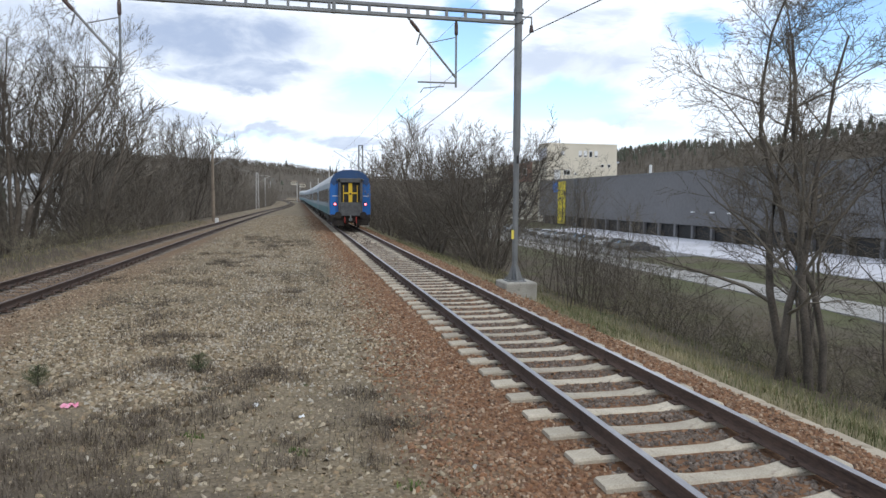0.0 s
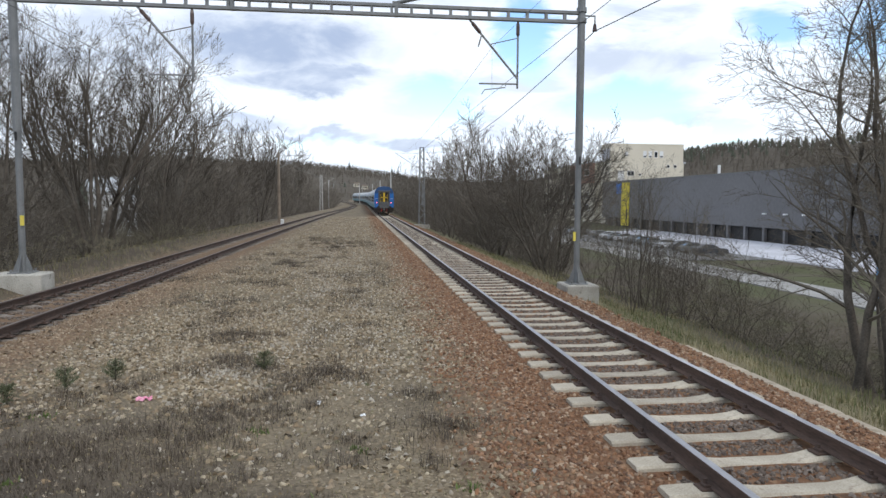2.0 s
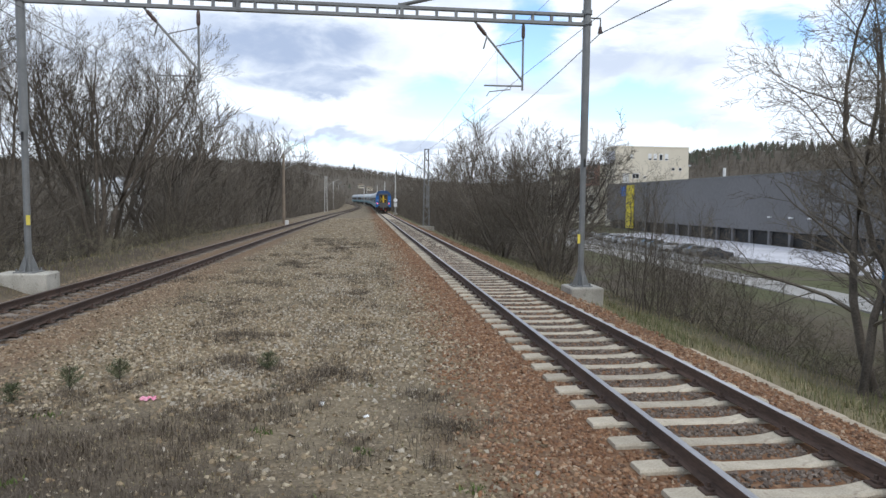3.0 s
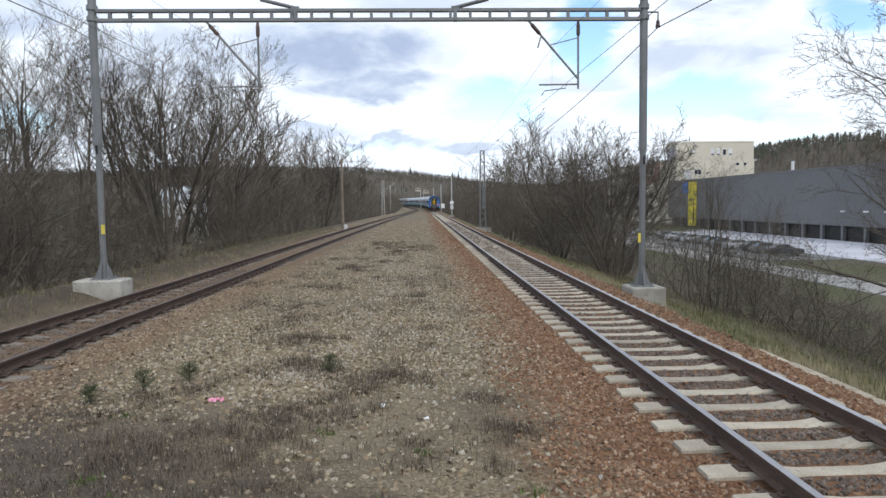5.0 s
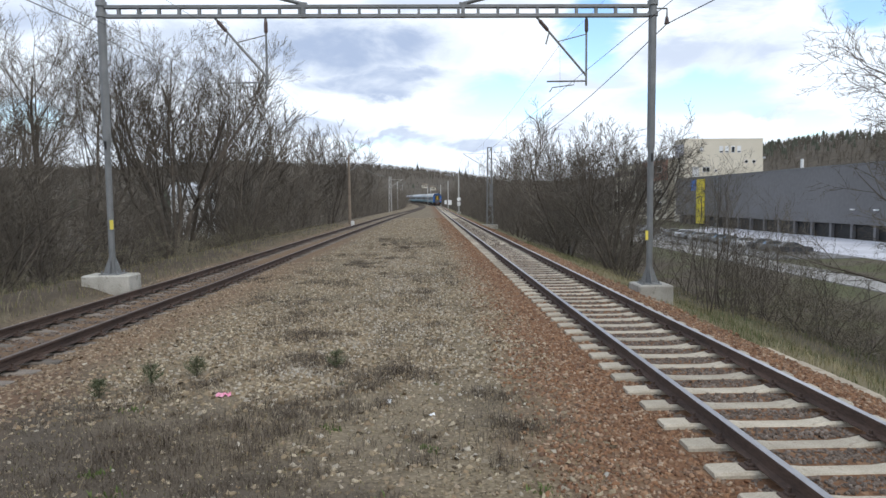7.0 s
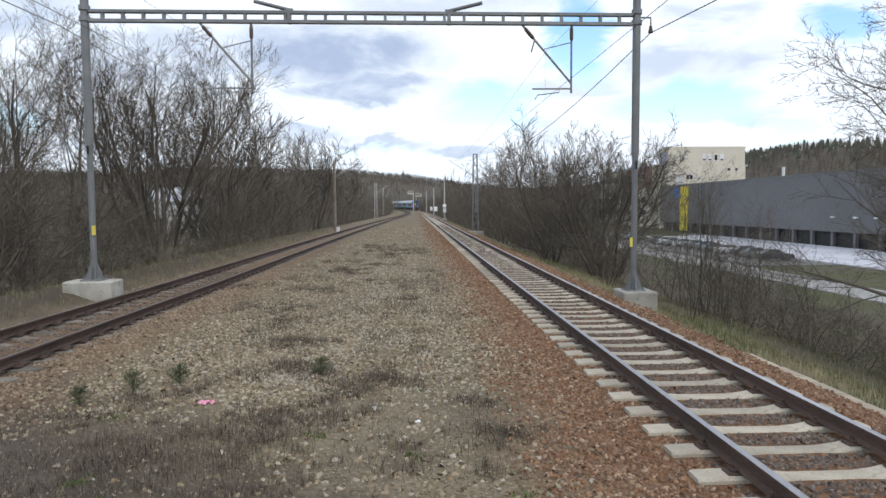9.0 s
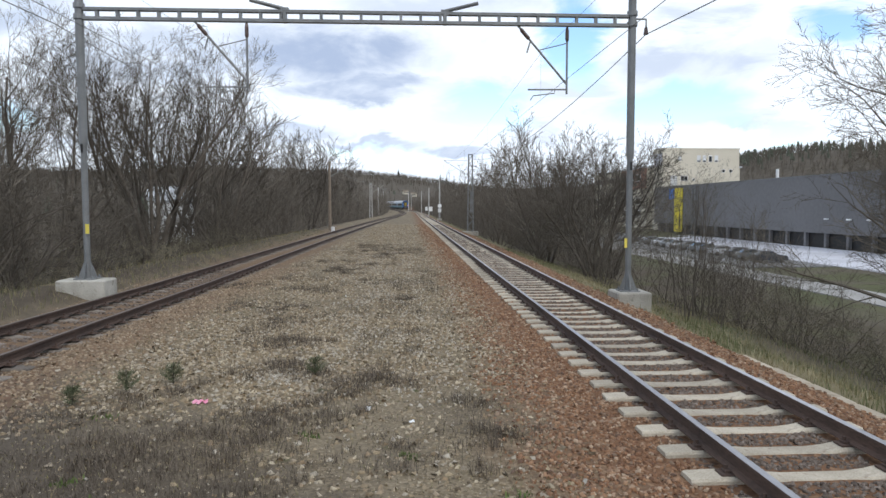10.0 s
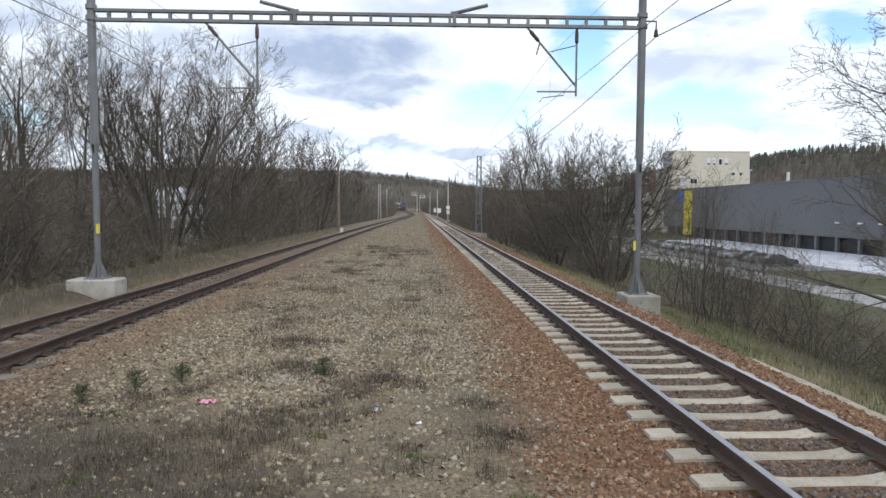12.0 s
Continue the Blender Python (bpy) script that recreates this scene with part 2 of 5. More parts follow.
M_HALL_LOW = material("white_lower_wall", (0.62, 0.62, 0.68), (0.78, 0.78, 0.84), 0.3, 0.7, bump=0)
M_CREAM = material("cream_render_wall", (0.62, 0.56, 0.44), (0.72, 0.66, 0.54), 0.15, 0.9, bump=0.05)
M_BRICKRED = material("reddish_wall", (0.25, 0.13, 0.10), (0.36, 0.20, 0.15), 0.4, 0.9)
M_BLUEPAINT = material("blue_sign_paint", (0.02, 0.12, 0.45), (0.03, 0.2, 0.6), 0.5, 0.5, bump=0)
M_SIGNYELLOW = material("yellow_sign_panel", (0.60, 0.47, 0.02), (0.72, 0.58, 0.04), 0.5, 0.55, bump=0)
M_PINK = material("pink_plastic", (0.75, 0.12, 0.28), (0.85, 0.55, 0.62), 30.0, 0.4, bump=0.2)


# ---- mesh helpers ----
class Shape:
    """Vertices and faces gathered for one mesh, with a material index for each face."""

    def __init__(self):
        self.v, self.f, self.mi = [], [], []

    def add(self, verts, faces, mi=0):
        k = len(self.v)
        self.v.extend(tuple(p) for p in verts)
        self.f.extend(tuple(i + k for i in q) for q in faces)
        self.mi.extend([mi] * len(faces))
        return self

    def box(self, x0, y0, z0, x1, y1, z1, mi=0, bev=0.0, m=None):
        if bev <= 0:
            vs = [(x, y, z) for z in (z0, z1) for y in (y0, y1) for x in (x0, x1)]
            fs = [(0, 2, 3, 1), (4, 5, 7, 6), (0, 1, 5, 4), (2, 6, 7, 3), (0, 4, 6, 2), (1, 3, 7, 5)]
        else:
            b = bev
            ring = [(x0 + b, y0), (x1 - b, y0), (x1, y0 + b), (x1, y1 - b), (x1 - b, y1), (x0 + b, y1), (x0, y1 - b), (x0, y0 + b)]
            cx, cy = (x0 + x1) / 2, (y0 + y1) / 2
            inner = [(x + math.copysign(b, cx - x), y + math.copysign(b, cy - y)) for x, y in ring]
            vs = [(x, y, z0) for x, y in ring] + [(x, y, z1 - b) for x, y in ring] + [(x, y, z1) for x, y in inner]
            fs = [tuple(range(7, -1, -1)), tuple(range(16, 24))]
            for r in (0, 8):
                fs += [(r + i, r + (i + 1) % 8, r + 8 + (i + 1) % 8, r + 8 + i) for i in range(8)]
        if m is not None:
            vs = [m @ Vector(p) for p in vs]
        return self.add(vs, fs, mi)

    def tube(self, points, radii, sides=8, mi=0, cap=True):
        pts = [Vector(p) for p in points]
        if not hasattr(radii, "__len__"):
            radii = [radii] * len(pts)
        vs, fs = [], []
        for i, p in enumerate(pts):
            d = (pts[min(i + 1, len(pts) - 1)] - pts[max(i - 1, 0)]).normalized()
            a = d.cross(Vector((0, 0, 1)) if abs(d.z) < 0.9 else Vector((1, 0, 0))).normalized()
            c = a.cross(d)
            for s in range(sides):
                w = 2 * math.pi * s / sides
                vs.append(p + (a * math.cos(w) + c * math.sin(w)) * radii[i])
        for i in range(len(pts) - 1):
            for s in range(sides):
                t = (s + 1) % sides
                fs.append((i * sides + s, i * sides + t, (i + 1) * sides + t, (i + 1) * sides + s))
        if cap:
            fs.append(tuple(range(sides)))
            fs.append(tuple(range(len(pts) * sides - 1, (len(pts) - 1) * sides - 1, -1)))
        return self.add(vs, fs, mi)

    def disc(self, c, axis, r, depth, sides=16, mi=0):
        c, a = Vector(c), Vector(axis).normalized()
        return self.tube([c - a * depth / 2, c + a * depth / 2], r, sides, mi)

    def data(self, name, *mats, smooth=False):
        me = bpy.data.meshes.new(name)
        me.from_pydata(self.v, [], self.f)
        for m in mats:
            me.materials.append(m)
        if len(mats) > 1:
            me.polygons.foreach_set("material_index", self.mi)
        if smooth:
            me.polygons.foreach_set("use_smooth", [True] * len(me.polygons))
        me.update()
        return me


def part(name, shape, mats, parent, label="", smooth=False):
    """One mesh object under a thing or a part."""
    mats = mats if isinstance(mats, (list, tuple)) else [mats]
    me = shape if isinstance(shape, bpy.types.Mesh) else shape.data(name, *mats, smooth=smooth)
    ob = new(name, me)
    ob.parent = parent
    return tagged(ob, label)


def thing(name, label, category, group="", kind="", at=None):
    ob = new(name)
    ob.empty_display_size = 0.3
    if at is not None:
        ob.matrix_basis = at
    return tagged(ob, label, category, group, kind)


# ---- lines of the two tracks ----
def smooth(a, b, x):
    t = min(1.0, max(0.0, (x - a) / (b - a)))
    return t * t * (3 - 2 * t)


RIGHT = 3.68


def rise(y):
    """The line climbs a little towards the far bend."""
    return 1.1 * smooth(110, 380, y)


def bend(y):
    return -max(0.0, y - 205.0) ** 2 / 2200.0


def right_x(y):
    return RIGHT + bend(y)


def left_x(y):
    return -6.62 - 0.022 * max(0.0, 20.0 - max(y, -10.0)) + 2.95 * smooth(10, 190, y) + 2.3 * smooth(100, 235, y) + bend(y)


LEFT_Z = 0.0
PATH_Z = -0.15


def hill(x, y):
    w = noise.noise(Vector((x * 0.006, y * 0.006, 3.1))) * 6 + noise.noise(Vector((x * 0.02, y * 0.02, 7.7))) * 1.5
    left = 22 * smooth(35, 130, -x) * smooth(170, 420, y)
    right = 42 * smooth(132, 260, x - 0.05 * y)
    far = (44 - 0.13 * min(110, max(-80, x))) * smooth(460, 950, y - 0.15 * abs(x))
    top = max(left, right, far)
    return top + w * min(1, top / 12) + rise(y)


def ground_z(x, y):
    """Height of the ground sheet."""
    ur, ul = x - right_x(y), x - left_x(y)
    bumpy = noise.noise(Vector((x * 0.7, y * 0.7, 0.0))) * 0.03 + noise.noise(Vector((x * 2.6, y * 2.6, 5.0))) * 0.012
    if ur > 2.0:                       # outside the near track: shoulder, kerb, bank, valley floor
        if ur < 2.05:
            return -0.32 + bumpy * 0.5 + rise(y)
        z = -0.56 - 0.95 * smooth(2.2, 6.0, ur) - 3.6 * smooth(5.0, 17.0, ur)
        return z + bumpy * (1 + 2 * smooth(3, 8, ur)) + hill(x, y)
    if ul < -1.3:                      # outside the far track
        z = -0.235 + 0.29 * smooth(1.4, 2.4, -ul) - 0.53 * smooth(3.2, 5.5, -ul) - 2.6 * smooth(4.5, 14.0, -ul)
        return z + bumpy * (1 + 2 * smooth(3, 8, -ul)) + hill(x, y)
    zr = -0.225 + (PATH_Z + 0.225) * smooth(1.25, 2.1, -ur) if ur < 0 else -0.225 - 0.1 * smooth(1.2, 2.0, ur)
    near = 1.05 if y < 10.2 else 0.75
    zl = -0.235 + (PATH_Z + 0.235) * smooth(near, near + 0.8, ul) if ul > 0 else -0.235
    flat = smooth(1.0, 1.8, abs(ur)) * smooth(1.0, 1.8, abs(ul))
    return min(zr, zl) + bumpy * flat + hill(x, y)


# ---- ground ----
def ground_material():
    """One sheet: gravel path between the tracks, rusty ballast beside the rails, grass on the bank, leaf litter under the woods."""
    m = bpy.data.materials.new("ground_cover")
    m.use_nodes = True
    n, l = m.node_tree.nodes, m.node_tree.links
    b = n["Principled BSDF"]
    b.inputs["Roughness"].default_value = 0.95
    b.inputs["Specular IOR Level"].default_value = 0.15
    geo = n.new("ShaderNodeNewGeometry")
    pos = geo.outputs["Position"]
    sep = n.new("ShaderNodeSeparateXYZ")
    l.new(pos, sep.inputs[0])

    def noise_of(scale, detail=5.0, dist=0.0, at=(0, 0, 0)):
        mp = n.new("ShaderNodeMapping")
        mp.inputs["Location"].default_value = at
        l.new(pos, mp.inputs[0])
        t = n.new("ShaderNodeTexNoise")
        t.inputs["Scale"].default_value, t.inputs["Detail"].default_value, t.inputs["Distortion"].default_value = scale, detail, dist
        l.new(mp.outputs[0], t.inputs["Vector"])
        return t.outputs["Fac"]

    def ramp_of(v, a, c):
        r = n.new("ShaderNodeMapRange")
        r.inputs["From Min"].default_value, r.inputs["From Max"].default_value = a, c
        l.new(v, r.inputs["Value"])
        return r.outputs[0]

    def blend(f, a, c):
        x = n.new("ShaderNodeMix")
        x.data_type = 'RGBA'
        l.new(f, x.inputs["Factor"])
        for k, v in (("A", a), ("B", c)):
            if isinstance(v, tuple):
                x.inputs[k].default_value = (*v, 1)
            else:
                l.new(v, x.inputs[k])
        return x.outputs["Result"]

    def sums(op, a, c):
        x = n.new("ShaderNodeMath")
        x.operation = op
        for i, v in enumerate((a, c)):
            if isinstance(v, (int, float)):
                x.inputs[i].default_value = v
            else:
                l.new(v, x.inputs[i])
        return x.outputs[0]

    def pebbles(scale, colours):
        v = n.new("ShaderNodeTexVoronoi")
        v.inputs["Scale"].default_value = scale
        l.new(pos, v.inputs["Vector"])
        r = n.new("ShaderNodeValToRGB")
        el = r.color_ramp.elements
        while len(el) < len(colours):
            el.new(0.5)
        for i, c in enumerate(colours):
            el[i].position, el[i].color = i / (len(colours) - 1), (*c, 1)
        s = n.new("ShaderNodeSeparateColor")
        l.new(v.outputs["Color"], s.inputs[0])
        l.new(s.outputs[0], r.inputs[0])
        return r.outputs[0], v.outputs["Distance"]

    wob = noise_of(0.9, 6.0)
    wob_x = sums('ADD', sep.outputs["X"], sums('MULTIPLY', sums('SUBTRACT', wob, 0.5), 1.6))
    grit, grit_d = pebbles(34.0, [(0.09, 0.07, 0.046), (0.215, 0.17, 0.112), (0.145, 0.114, 0.075), (0.29, 0.236, 0.163), (0.124, 0.10, 0.067)])
    stones, stones_d = pebbles(17.0, [(0.10, 0.055, 0.034), (0.20, 0.108, 0.06), (0.14, 0.076, 0.044), (0.25, 0.15, 0.09), (0.09, 0.053, 0.035)])
    dead = noise_of(0.55, 7.0, 0.6, (3, 1, 0))
    path = blend(ramp_of(dead, 0.50, 0.75), grit, (0.11, 0.09, 0.068))
    path = blend(ramp_of(noise_of(0.4, 5, 0.3, (9, 4, 0)), 0.52, 0.85), path, (0.22, 0.182, 0.128))
    path = blend(ramp_of(noise_of(2.2, 6, 0.3, (1, 9, 2)), 0.66, 0.74), path, (0.065, 0.075, 0.03))
    mat_edge = sums('ADD', sums('ADD', sep.outputs["Y"], sums('MULTIPLY', sep.outputs["X"], 0.9)), sums('MULTIPLY', sums('SUBTRACT', noise_of(0.8, 6, 0.3, (5, 2, 1)), 0.5), 5.0))
    path = blend(sums('MULTIPLY', ramp_of(mat_edge, 5.6, 3.6), ramp_of(mat_edge, -6.0, -3.0)), path, blend(noise_of(14.0, 6), (0.062, 0.05, 0.038), (0.14, 0.115, 0.088)))
    rust_r = sums('MULTIPLY', ramp_of(wob_x, 0.7, 2.0), ramp_of(wob_x, 6.2, 5.4))
    rust_l = sums('MULTIPLY', ramp_of(wob_x, -4.2, -5.0), ramp_of(wob_x, -8.5, -7.7))
    rust_l = sums('MULTIPLY', rust_l, sums('MULTIPLY', ramp_of(sep.outputs["Y"], 85, 35), 0.6))
    col = blend(sums('MAXIMUM', rust_r, rust_l), path, stones)
    straw = blend(noise_of(5.0, 8.0), (0.12, 0.105, 0.055), (0.25, 0.21, 0.135))
    green = blend(noise_of(9.0, 6.0), (0.06, 0.07, 0.026), (0.125, 0.125, 0.058))
    bank = blend(ramp_of(noise_of(0.35, 5.0, 0.4), 0.46, 0.66), straw, green)
    litter = blend(noise_of(3.0, 8.0), (0.05, 0.04, 0.03), (0.125, 0.10, 0.073))
    bank = blend(ramp_of(wob_x, 8.5, 10.5), bank, blend(ramp_of(noise_of(0.2, 4), 0.50, 0.68), litter, green))
    bank_l = blend(ramp_of(wob_x, -11.0, -13.0), blend(ramp_of(noise_of(0.6, 5), 0.25, 0.42), straw, litter), litter)
    col = blend(ramp_of(sep.outputs["X"], 5.68, 5.74), col, bank)
    col = blend(ramp_of(wob_x, -7.9, -8.8), col, bank_l)
    # valley floor: mown grass, then the wooded hills
    lawn = blend(ramp_of(noise_of(0.12, 7.0, 0.5), 0.42, 0.6), blend(noise_of(0.5, 6.0), (0.06, 0.066, 0.03), (0.12, 0.12, 0.062)), blend(noise_of(0.8, 6.0), (0.075, 0.062, 0.045), (0.15, 0.128, 0.095)))
    col = blend(ramp_of(wob_x, 27.0, 31.0), col, lawn)
    woods = blend(noise_of(0.25, 9.0, 0.4), (0.04, 0.034, 0.027), (0.16, 0.135, 0.105))
    col = blend(ramp_of(sep.outputs["Z"], 1.0, 3.0), col, woods)
    l.new(col, b.inputs["Base Color"])
    hgt = sums('ADD', sums('MULTIPLY', grit_d, 0.6), sums('MULTIPLY', noise_of(60.0, 4), 0.6))
    bp = n.new("ShaderNodeBump")
    bp.inputs["Strength"].default_value, bp.inputs["Distance"].default_value = 0.5, 0.015
    l.new(hgt, bp.inputs["Height"])
    l.new(bp.outputs[0], b.inputs["Normal"])
    return m


def spaced(*runs):
    out = []
    for a, c, s in runs:
        out += list(np.arange(a, c, s))
    return out


def build_ground():
    xs = spaced((-1500, -400, 60), (-400, -60, 10), (-60, -12, 1.2), (-12, -8.5, 0.25), (-8.5, 6.2, 0.15), (6.2, 12, 0.3),
                (12, 30, 0.8), (30, 130, 5), (130, 500, 10), (500, 1560, 60))
    ys = spaced((-120, -10, 10), (-10, 4, 1.0), (4, 30, 0.22), (30, 60, 0.8), (60, 240, 3), (240, 700, 9), (700, 1300, 20), (1300, 2600, 100))
    nx = len(xs)
    s = Shape()
    # the sheet follows the bend of the line, so that its profile stays with the tracks
    for y in ys:
        by = bend(min(y, 420))
        for x in xs:
            px = x + by
            s.v.append((px, y, ground_z(px, y)))
    s.f = [(j * nx + i, j * nx + i + 1, (j + 1) * nx + i + 1, (j + 1) * nx + i) for j in range(len(ys) - 1) for i in range(nx - 1)]
    g = new("ground", s.data("ground", ground_material(), smooth=True))
    tagged(g, "gravel path, ballast, grassy bank and wooded hills beside a railway", "ground", kind="structure")


build_ground()


# ---- tracks ----
RAIL_PROFILE = [(-0.036, 0.0), (-0.030, 0.004), (0.030, 0.004), (0.036, 0.0), (0.036, -0.032), (0.010, -0.045), (0.009, -0.125), (0.070, -0.145),
                (0.070, -0.156), (-0.070, -0.156), (-0.070, -0.145), (-0.009, -0.125), (-0.010, -0.045), (-0.036, -0.032)]


def rail_mesh(line, side, z0):
    s = Shape()
    ys = spaced((-14, 40, 1.0), (40, 200, 5.0), (200, 470, 6.0))
    k = len(RAIL_PROFILE)
    for y in ys:
        wob = noise.noise(Vector((y * 0.25, side, 2.0))) * 0.004
        for px, pz in RAIL_PROFILE:
            s.v.append((line(y) + side * 0.7535 + px + wob, y, z0 + pz + rise(y)))
    for j in range(len(ys) - 1):
        for i in range(k):
            t = (i + 1) % k
            s.f.append((j * k + i, j * k + t, (j + 1) * k + t, (j + 1) * k + i))
            s.mi.append(1 if i in (0, 1, 2) else 0)
    return s


def sleeper_shape():
    """Concrete sleeper: deep ends with rail seats, a waisted and lower middle."""
    s = Shape()
    secs = [(-1.21, 0.13, 0.105, -0.005), (-1.19, 0.145, 0.115, 0.0), (-0.95, 0.145, 0.118, 0.004), (-0.62, 0.14, 0.115, 0.0), (-0.48, 0.13, 0.105, -0.022),
            (-0.30, 0.115, 0.092, -0.035), (0.30, 0.115, 0.092, -0.035), (0.48, 0.13, 0.105, -0.022), (0.62, 0.14, 0.115, 0.0), (0.95, 0.145, 0.118, 0.004),
            (1.19, 0.145, 0.115, 0.0), (1.21, 0.13, 0.105, -0.005)]
    for x, wb, wt, top in secs:
        s.v += [(x, -wb, -0.16), (x, wb, -0.16), (x, wt + 0.012, top - 0.02), (x, wt - 0.01, top), (x, -wt + 0.01, top), (x, -wt - 0.012, top - 0.02)]
    for j in range(len(secs) - 1):
        s.f += [(j * 6 + i, j * 6 + (i + 1) % 6, j * 6 + 6 + (i + 1) % 6, j * 6 + 6 + i) for i in range(6)]
    s.f += [tuple(range(5, -1, -1)), tuple(range(len(secs) * 6 - 6, len(secs) * 6))]
    s.mi = [0] * len(s.f)
    return s


def clip_shape():
    """Ribbed base plate with two clips and bolts at one rail seat."""
    s = Shape()
    s.box(-0.165, -0.075, 0, 0.165, 0.075, 0.018, bev=0.006)
    for k in (-1, 1):
        s.box(k * 0.095 - 0.032, -0.045, 0.018, k * 0.095 + 0.032, 0.045, 0.045, bev=0.008)
        s.tube([(k * 0.10, 0, 0.04), (k * 0.10, 0, 0.085)], 0.018, 6)
    return s


SLEEPER_STEP = 0.625


def build_track(line, z0, sleeper_mat, top_mat, label, first, drop, name="railway_track"):
    tr = thing(name, label, "railway track", kind="structure")
    for side in (-1, 1):
        part("rail", rail_mesh(line, side, z0), [M_RAIL, top_mat], tr, "steel rail with a worn running surface")
    sl = sleeper_shape().data("sleeper", sleeper_mat)
    cl = clip_shape().data("fastening", M_RAIL)
    rnd = random.Random(5)
    far = Shape()
    base = sleeper_shape()
    for i in range(700):
        y = first + i * SLEEPER_STEP
        x, a = line(y), math.atan2(line(y + 0.5) - line(y - 0.5), 1.0)
        m = pose(x + rnd.uniform(-.012, .012), y + rnd.uniform(-.012, .012), z0 - 0.176 - drop + rise(y) + rnd.uniform(-.006, .006), rnd.uniform(-.8, .8), 0, -math.degrees(a) + rnd.uniform(-.7, .7))
        if i < 240:
            ob = part("sleeper", sl, None, tr)
            ob.matrix_basis = m
            if i < 60:
                for side in (-1, 1):
                    c = part("fastening", cl, None, ob)
                    c.matrix_basis = Matrix.Translation((side * 0.7535, 0, 0.002 + drop))
        else:
            far.box(-1.2, -0.12, -0.1, 1.2, 0.12, 0, m=m)
    tagged(part("distant_sleepers", far, sleeper_mat, tr), kind="stuff")


build_track(right_x, 0.0, M_CONCRETE, M_RAILTOP, "straight railway track with polished rails on pale concrete sleepers", -9.3, 0.0)
build_track(left_x, LEFT_Z, M_OLD_SLEEPER, M_RAILTOP_OLD, "rusty railway track on weathered sleepers sunk in ballast", -9.1, 0.03)


# ---- train ----
TRAIN_START, SPEED, COACH = 47.5, 26.2, 26.6


def rail_point(s):
    """Place on the near track at s metres along it from abreast of the camera."""
    y = s - max(0.0, s - 205.0) ** 3 * 2 / 3 / 2200.0 ** 2
    return Vector((right_x(y), y, rise(y)))


def coach_pose(s):
    a, b = rail_point(s + 3.7), rail_point(s + 22.7)
    d = b - a
    o = a - d.normalized() * 3.7
    return pose(o.x, o.y, o.z, math.degrees(math.atan2(d.z, d.length)), 0, -math.degrees(math.atan2(d.x, d.y)))


def coach_section(grow=0.0):
    """Cross section of a coach: straight sides that lean in a little, and a round roof."""
    w = 1.41 + grow
    pts = [(-w, 1.0), (-w, 2.9)]
    for i in range(1, 12):
        a = math.pi - math.pi * i / 12
        pts.append((w * math.copysign(abs(math.cos(a)) ** 0.75, math.cos(a)), 2.9 + (1.27 + grow) * math.sin(a) ** 0.85))
    pts += [(w, 2.9), (w, 1.0)]
    return pts


